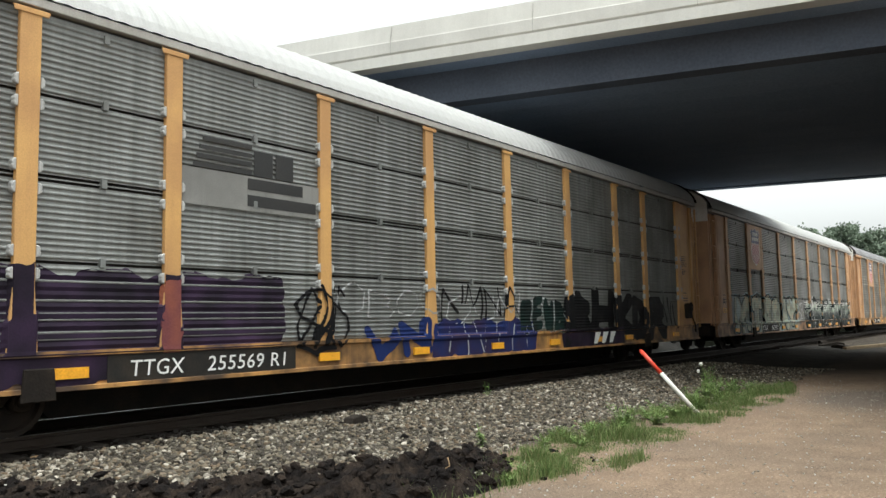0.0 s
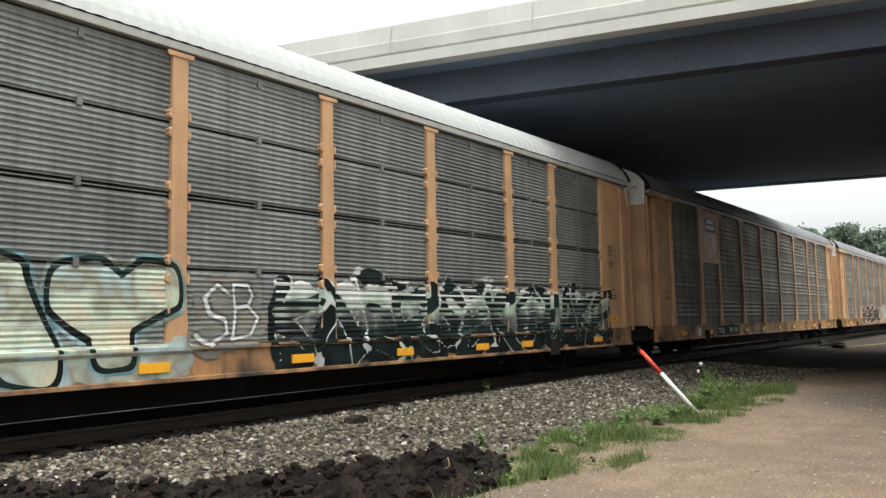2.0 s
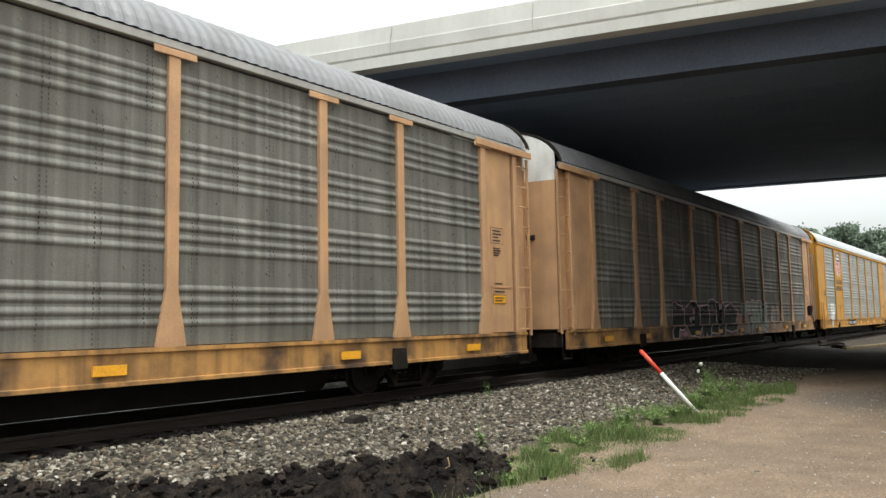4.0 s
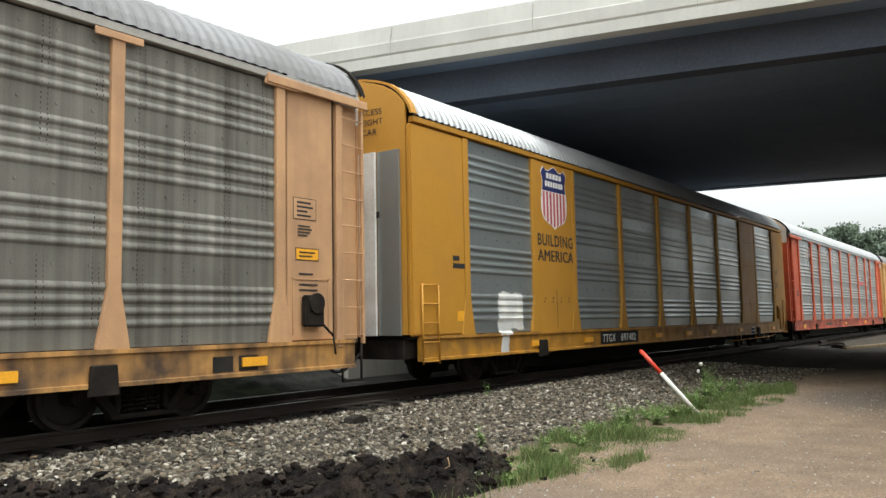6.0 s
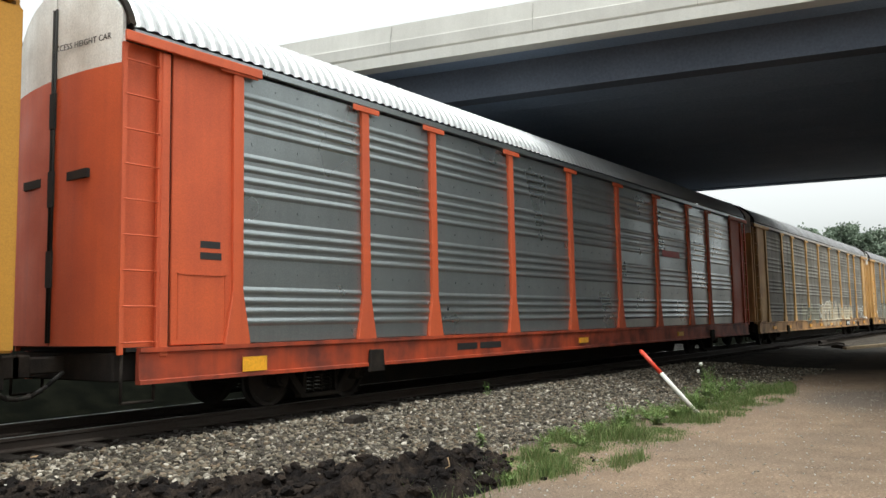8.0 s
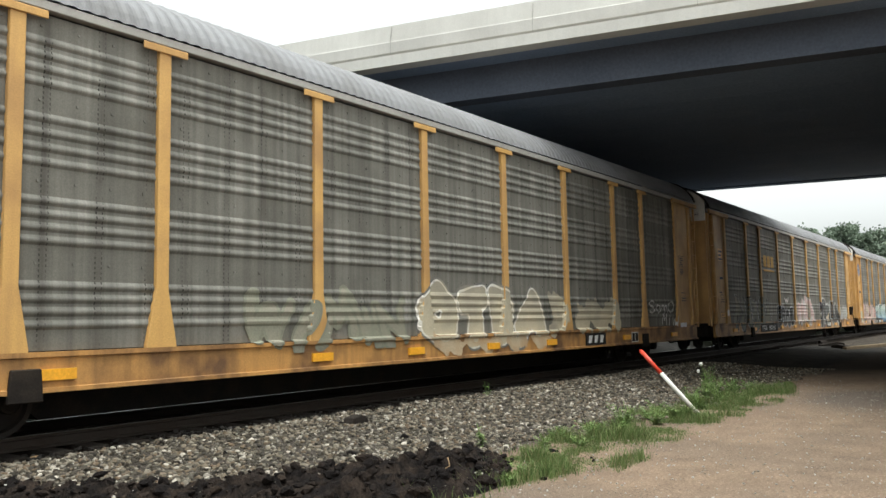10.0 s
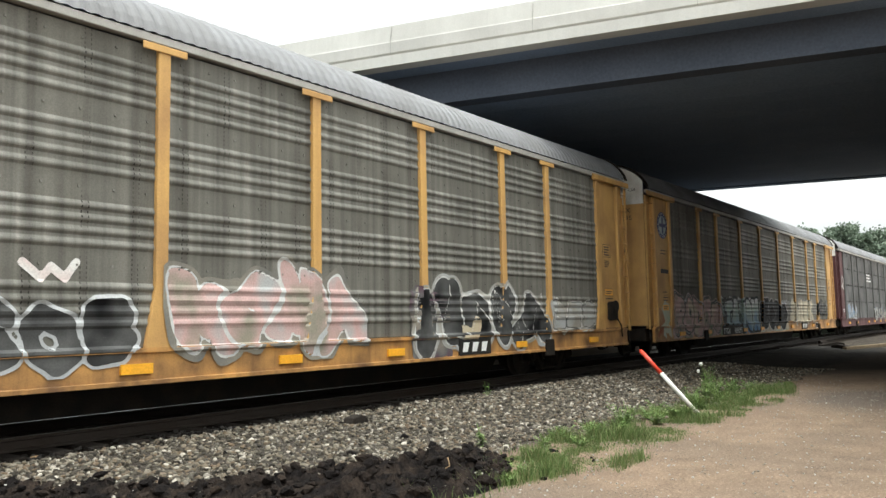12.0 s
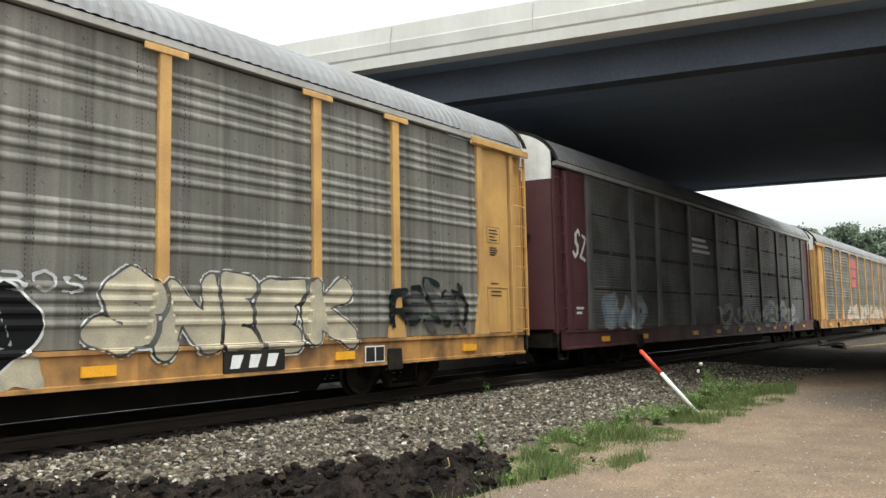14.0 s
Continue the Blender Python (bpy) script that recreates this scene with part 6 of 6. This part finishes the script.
def build_grass():
    vs, fs = [], []
    made = 0
    while made < 46000:
        x, y = 5.6 + 15 * rs.uniform() ** 0.95, rs.uniform(3.7, 6.2)
        d = verge(x, y)
        if rs.uniform() > d:
            continue
        h = rs.uniform(0.02, 0.08) * (0.4 + 1.0 * d) + (0.16 * rs.uniform() ** 1.5 if noise.noise((x * 1.6, y * 2.0, 5)) > 0.08 else 0)
        a, w = rs.uniform(0, 6.28), rs.uniform(0.002, 0.0055)
        lean = rs.uniform(0.1, 0.75) * h
        b = rs.uniform(0, 6.28)
        z = lie(x, y) - 0.01
        dx, dy = w * math.cos(a), w * math.sin(a)
        lx, ly = lean * math.cos(b), lean * math.sin(b)
        k = len(vs)
        vs += [(x - dx, y - dy, z), (x + dx, y + dy, z), (x + dx * 0.8 + lx * 0.35, y + dy * 0.8 + ly * 0.35, z + h * 0.6),
               (x - dx * 0.8 + lx * 0.35, y - dy * 0.8 + ly * 0.35, z + h * 0.6), (x + lx, y + ly, z + h)]
        fs += [(k, k + 1, k + 2, k + 3), (k + 3, k + 2, k + 4)]
        made += 1
    tagged(new("grass", raw_mesh("grass", vs, fs, M_GRASS)), "patchy green grass along the edge of the gravel", "grass", kind="stuff")


def build_weed(x, y, height, stems, spread, flowers=0, label="green roadside weed with narrow leaves"):
    weed = thing("weed", (x, y, lie(x, y) - 0.01), label, "weed", "weeds beside the track")
    bm, lf, fl = bmesh.new(), bmesh.new(), []
    for s in range(stems):
        a, k = rs.uniform(0, 6.28), rs.uniform(0.2, 1) * spread
        h = height * rs.uniform(0.55, 1.0) if s else height
        p = [Vector((k * t * t * math.cos(a) + 0.02 * math.cos(a), k * t * t * math.sin(a) + 0.02 * math.sin(a), h * t)) for t in (0, 0.35, 0.7, 1)]
        for q, r in zip(p, p[1:]):
            rod(bm, q, r, 0.004, 4)
        for i in range(int(10 + 22 * h)):
            t = rs.uniform(0.08, 1.0)
            c = p[0].lerp(p[3], t)
            c.x, c.y = k * t * t * math.cos(a) + 0.02 * math.cos(a), k * t * t * math.sin(a) + 0.02 * math.sin(a)
            b, ln, w = rs.uniform(0, 6.28), rs.uniform(0.05, 0.13) * (1.2 - 0.6 * t), rs.uniform(0.006, 0.016)
            d, up = Vector((math.cos(b), math.sin(b), 0)), rs.uniform(-0.1, 0.6)
            n = Vector((-d.y, d.x, 0)) * w
            lf.faces.new([lf.verts.new(v) for v in (c, c + d * ln * 0.5 + n + Vector((0, 0, up * ln * 0.5)), c + d * ln + Vector((0, 0, up * ln * 0.8)), c + d * ln * 0.5 - n + Vector((0, 0, up * ln * 0.5)))])
        if s < flowers:
            fl.append(p[3])
    part("stem", bm, M_LEAF, weed)
    part("foliage", lf, M_LEAF, weed)
    for c in fl:
        bm = bmesh.new()
        for i in range(14):
            o = Vector(rs.uniform(-1, 1, 3)).normalized() * 0.035
            rod(bm, c + o * 0.3, c + o, 0.012, 5, 0.016)
        part("flower", bm, M_WHITE, weed, "small white blossom")


def build_pole():
    a, b = Vector((13.46, 4.65, -0.42)), Vector((13.46, 5.69, 0.70))
    j = a.lerp(b, 0.66)
    pole = thing("marker_pole", (0, 0, 0), "leaning white marker pole with a red top", "marker pole")
    bm = bmesh.new()
    rod(bm, a, j, 0.036, 16)
    part("shaft", bm, M_WHITE, pole, "white plastic shaft")
    bm = bmesh.new()
    rod(bm, j, b, 0.0365, 16)
    d = (b - a).normalized()
    rod(bm, b, b + d * 0.02, 0.0365, 16, 0.026)
    rod(bm, b + d * 0.02, b + d * 0.03, 0.026, 16, 0.01)
    part("red_top", bm, M_RED, pole, "red reflective top")


def build_tree(x, y, height, width):
    tree = thing("tree", (x, y, -0.4), "broad leafy tree beyond the bridge, leaves paled for distant haze", "tree", "trees beyond the bridge")
    bm = bmesh.new()
    rod(bm, (0, 0, 0), (0.3, 0.1, height * 0.45), 0.32, 10, 0.2)
    tips = []
    for k in range(11):
        a, z = k * 2.4, height * (0.3 + 0.03 * k)
        e = Vector((width * 0.36 * math.cos(a) * rs.uniform(0.5, 1), width * 0.36 * math.sin(a) * rs.uniform(0.5, 1), z + height * rs.uniform(0.15, 0.3)))
        rod(bm, (0.2, 0.05, z * 0.8), e, 0.12, 6, 0.03)
        tips.append(e)
    part("trunk", bm, M_BARK, tree)
    vs, fs = [], []
    clumps = tips + [Vector((width * 0.42 * rs.uniform(-1, 1), width * 0.42 * rs.uniform(-1, 1), height * rs.uniform(0.38, 0.9))) for _ in range(52)]
    for c in clumps:
        k = 1 - max(0, (c.z / height - 0.6) / 0.4) * 0.65
        c = Vector((c.x * k, c.y * k, c.z))
        r = rs.uniform(0.9, 1.7)
        for _ in range(170):
            p = np.array(c) + rs.normal(0, 0.42, 3) * r * np.array([1, 1, 0.75])
            u, v = rs.normal(0, 1, 3), rs.normal(0, 1, 3)
            u, v = u / np.linalg.norm(u) * 0.26, v / np.linalg.norm(v) * 0.18
            i = len(vs)
            vs += [tuple(p - u), tuple(p + v), tuple(p + u), tuple(p - v)]
            fs.append((i, i + 1, i + 2, i + 3))
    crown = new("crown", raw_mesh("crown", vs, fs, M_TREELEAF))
    crown.parent = tree


def build_litter():
    bm = bmesh.new()
    box(bm, -3.4, 3.4, -0.09, 0.09, 0, 0.16)
    bevelled(bm, 0.02)
    ob = solid("timber_beam", bm, M_TIMBER, "long weathered timber lying on the gravel", "timber")
    ob.matrix_basis = pose(43.2, 6.55, lie(43.2, 6.55) - 0.01, 0, 0, -9.5)
    for k, (x, y, s, a) in enumerate(((44.4, 8.9, 0.5, 20), (42.2, 8.1, 0.7, -35), (40.6, 7.4, 0.45, 60))):
        bm = bmesh.new()
        prism(bm, [(-s, 0), (s, 0), (s * 0.9, 0.15), (s * 0.3, 0.2), (-s * 0.4, 0.16), (-s * 0.95, 0.1)], -0.16, 0.16, "y")
        bevelled(bm, 0.02)
        ob = solid("broken_tie", bm, M_TIE, "broken dark piece of an old railway tie", "timber", group="broken ties")
        ob.matrix_basis = pose(x, y, lie(x, y) - 0.01, 0, 0, a)
    bm = bmesh.new()
    prism(bm, [(-0.22, 0), (0.22, 0), (0.2, 0.09), (0.05, 0.13), (-0.18, 0.1)], -0.09, 0.09, "y")
    bevelled(bm, 0.015)
    ob = solid("broken_tie", bm, M_TIE, "short stub of a dark tie in the ballast", "timber")
    ob.matrix_basis = pose(8.9, 8.35, lie(8.9, 8.35), 0, 0, 8)
    bm = bmesh.new()
    z = lie(6.4, 4.85) + 0.16
    pipe(bm, [(6.1, 4.85, z), (6.25, 4.83, z + 0.03), (6.38, 4.8, z + 0.02), (6.42, 4.76, z + 0.05), (6.43, 4.78, z + 0.1), (6.47, 4.82, z + 0.12)], 0.006, 5)
    solid("straw", bm, M_STRAW, "bent dry straw stalk on the black soil", "straw")
    bm = bmesh.new()
    box(bm, -0.05, 0.05, -0.03, 0.03, 0, 0.035)
    bevelled(bm, 0.008)
    ob = solid("wood_chip", bm, M_STRAW, "small pale wood chip beside the rail", "wood chip")
    ob.matrix_basis = pose(4.65, 9.45, lie(4.65, 9.45), 0, 0, 25)

build_ground()
build_track()
build_bridge()
CARS = [build_car(i, s) for i, s in enumerate(SPECS)]
for i, car in enumerate(CARS):
    decorate(i, car)
build_heap()
build_stones()
build_grass()
build_weed(16.66, 5.6, 0.66, 15, 0.25, 2, "tall green weed with white blossoms in the grass")
build_weed(16.2, 5.3, 0.48, 14, 0.25)
build_weed(13.32, 8.9, 0.3, 3, 0.1)
build_weed(8.75, 5.95, 0.3, 7, 0.14)
build_weed(11.1, 5.0, 0.4, 16, 0.25)
build_weed(11.5, 5.2, 0.22, 8, 0.2)
build_weed(9.0, 5.15, 0.18, 8, 0.16)
for place in ((14.6, 5.1, 0.3, 10, 0.22), (15.4, 5.0, 0.26, 10, 0.25), (10.6, 4.85, 0.2, 9, 0.22), (12.4, 5.2, 0.2, 9, 0.25), (8.3, 4.9, 0.14, 8, 0.2), (9.7, 5.3, 0.2, 10, 0.2), (17.4, 5.3, 0.3, 10, 0.3), (13.2, 5.35, 0.25, 10, 0.25),
              (12.8, 4.75, 0.24, 14, 0.28), (14.0, 4.9, 0.3, 14, 0.3), (14.9, 5.35, 0.34, 14, 0.26), (15.8, 5.35, 0.38, 14, 0.26), (16.6, 5.15, 0.4, 16, 0.3), (17.0, 5.55, 0.3, 12, 0.26),
              (11.8, 4.8, 0.26, 14, 0.26), (10.2, 5.1, 0.22, 12, 0.24), (9.3, 4.8, 0.18, 10, 0.22), (18.2, 5.2, 0.24, 12, 0.3), (7.6, 4.6, 0.12, 8, 0.2), (6.9, 4.35, 0.1, 8, 0.18)):
    build_weed(*place)
build_pole()
build_litter()
for place in ((141, 30.6, 17.4, 10), (139, 24.0, 17.4, 9), (137, 19.0, 15.5, 8), (143, 32.8, 16.6, 8), (134, 15.0, 13.0, 7)):
    build_tree(*place)


def motions():
    """The train rolls by at an even pace; its wheels turn with it."""
    for i, car in enumerate(CARS):
        x = FIRST + PITCH * i + SLACK[i]
        walk(car, [(t, pose(x - SPEED * t, TRACK_Y, 0)) for t in range(0, 15, 2)])
    turn = math.degrees(SPEED / 0.422)
    spins = [(k / FPS, -turn * k / FPS) for k in range(14 * FPS + 1)]
    for wheelset, x in WHEELSETS:
        walk(wheelset, [(t, pose(x, 0, 0.422, 0, a % 360, 0)) for t, a in spins])


motions()
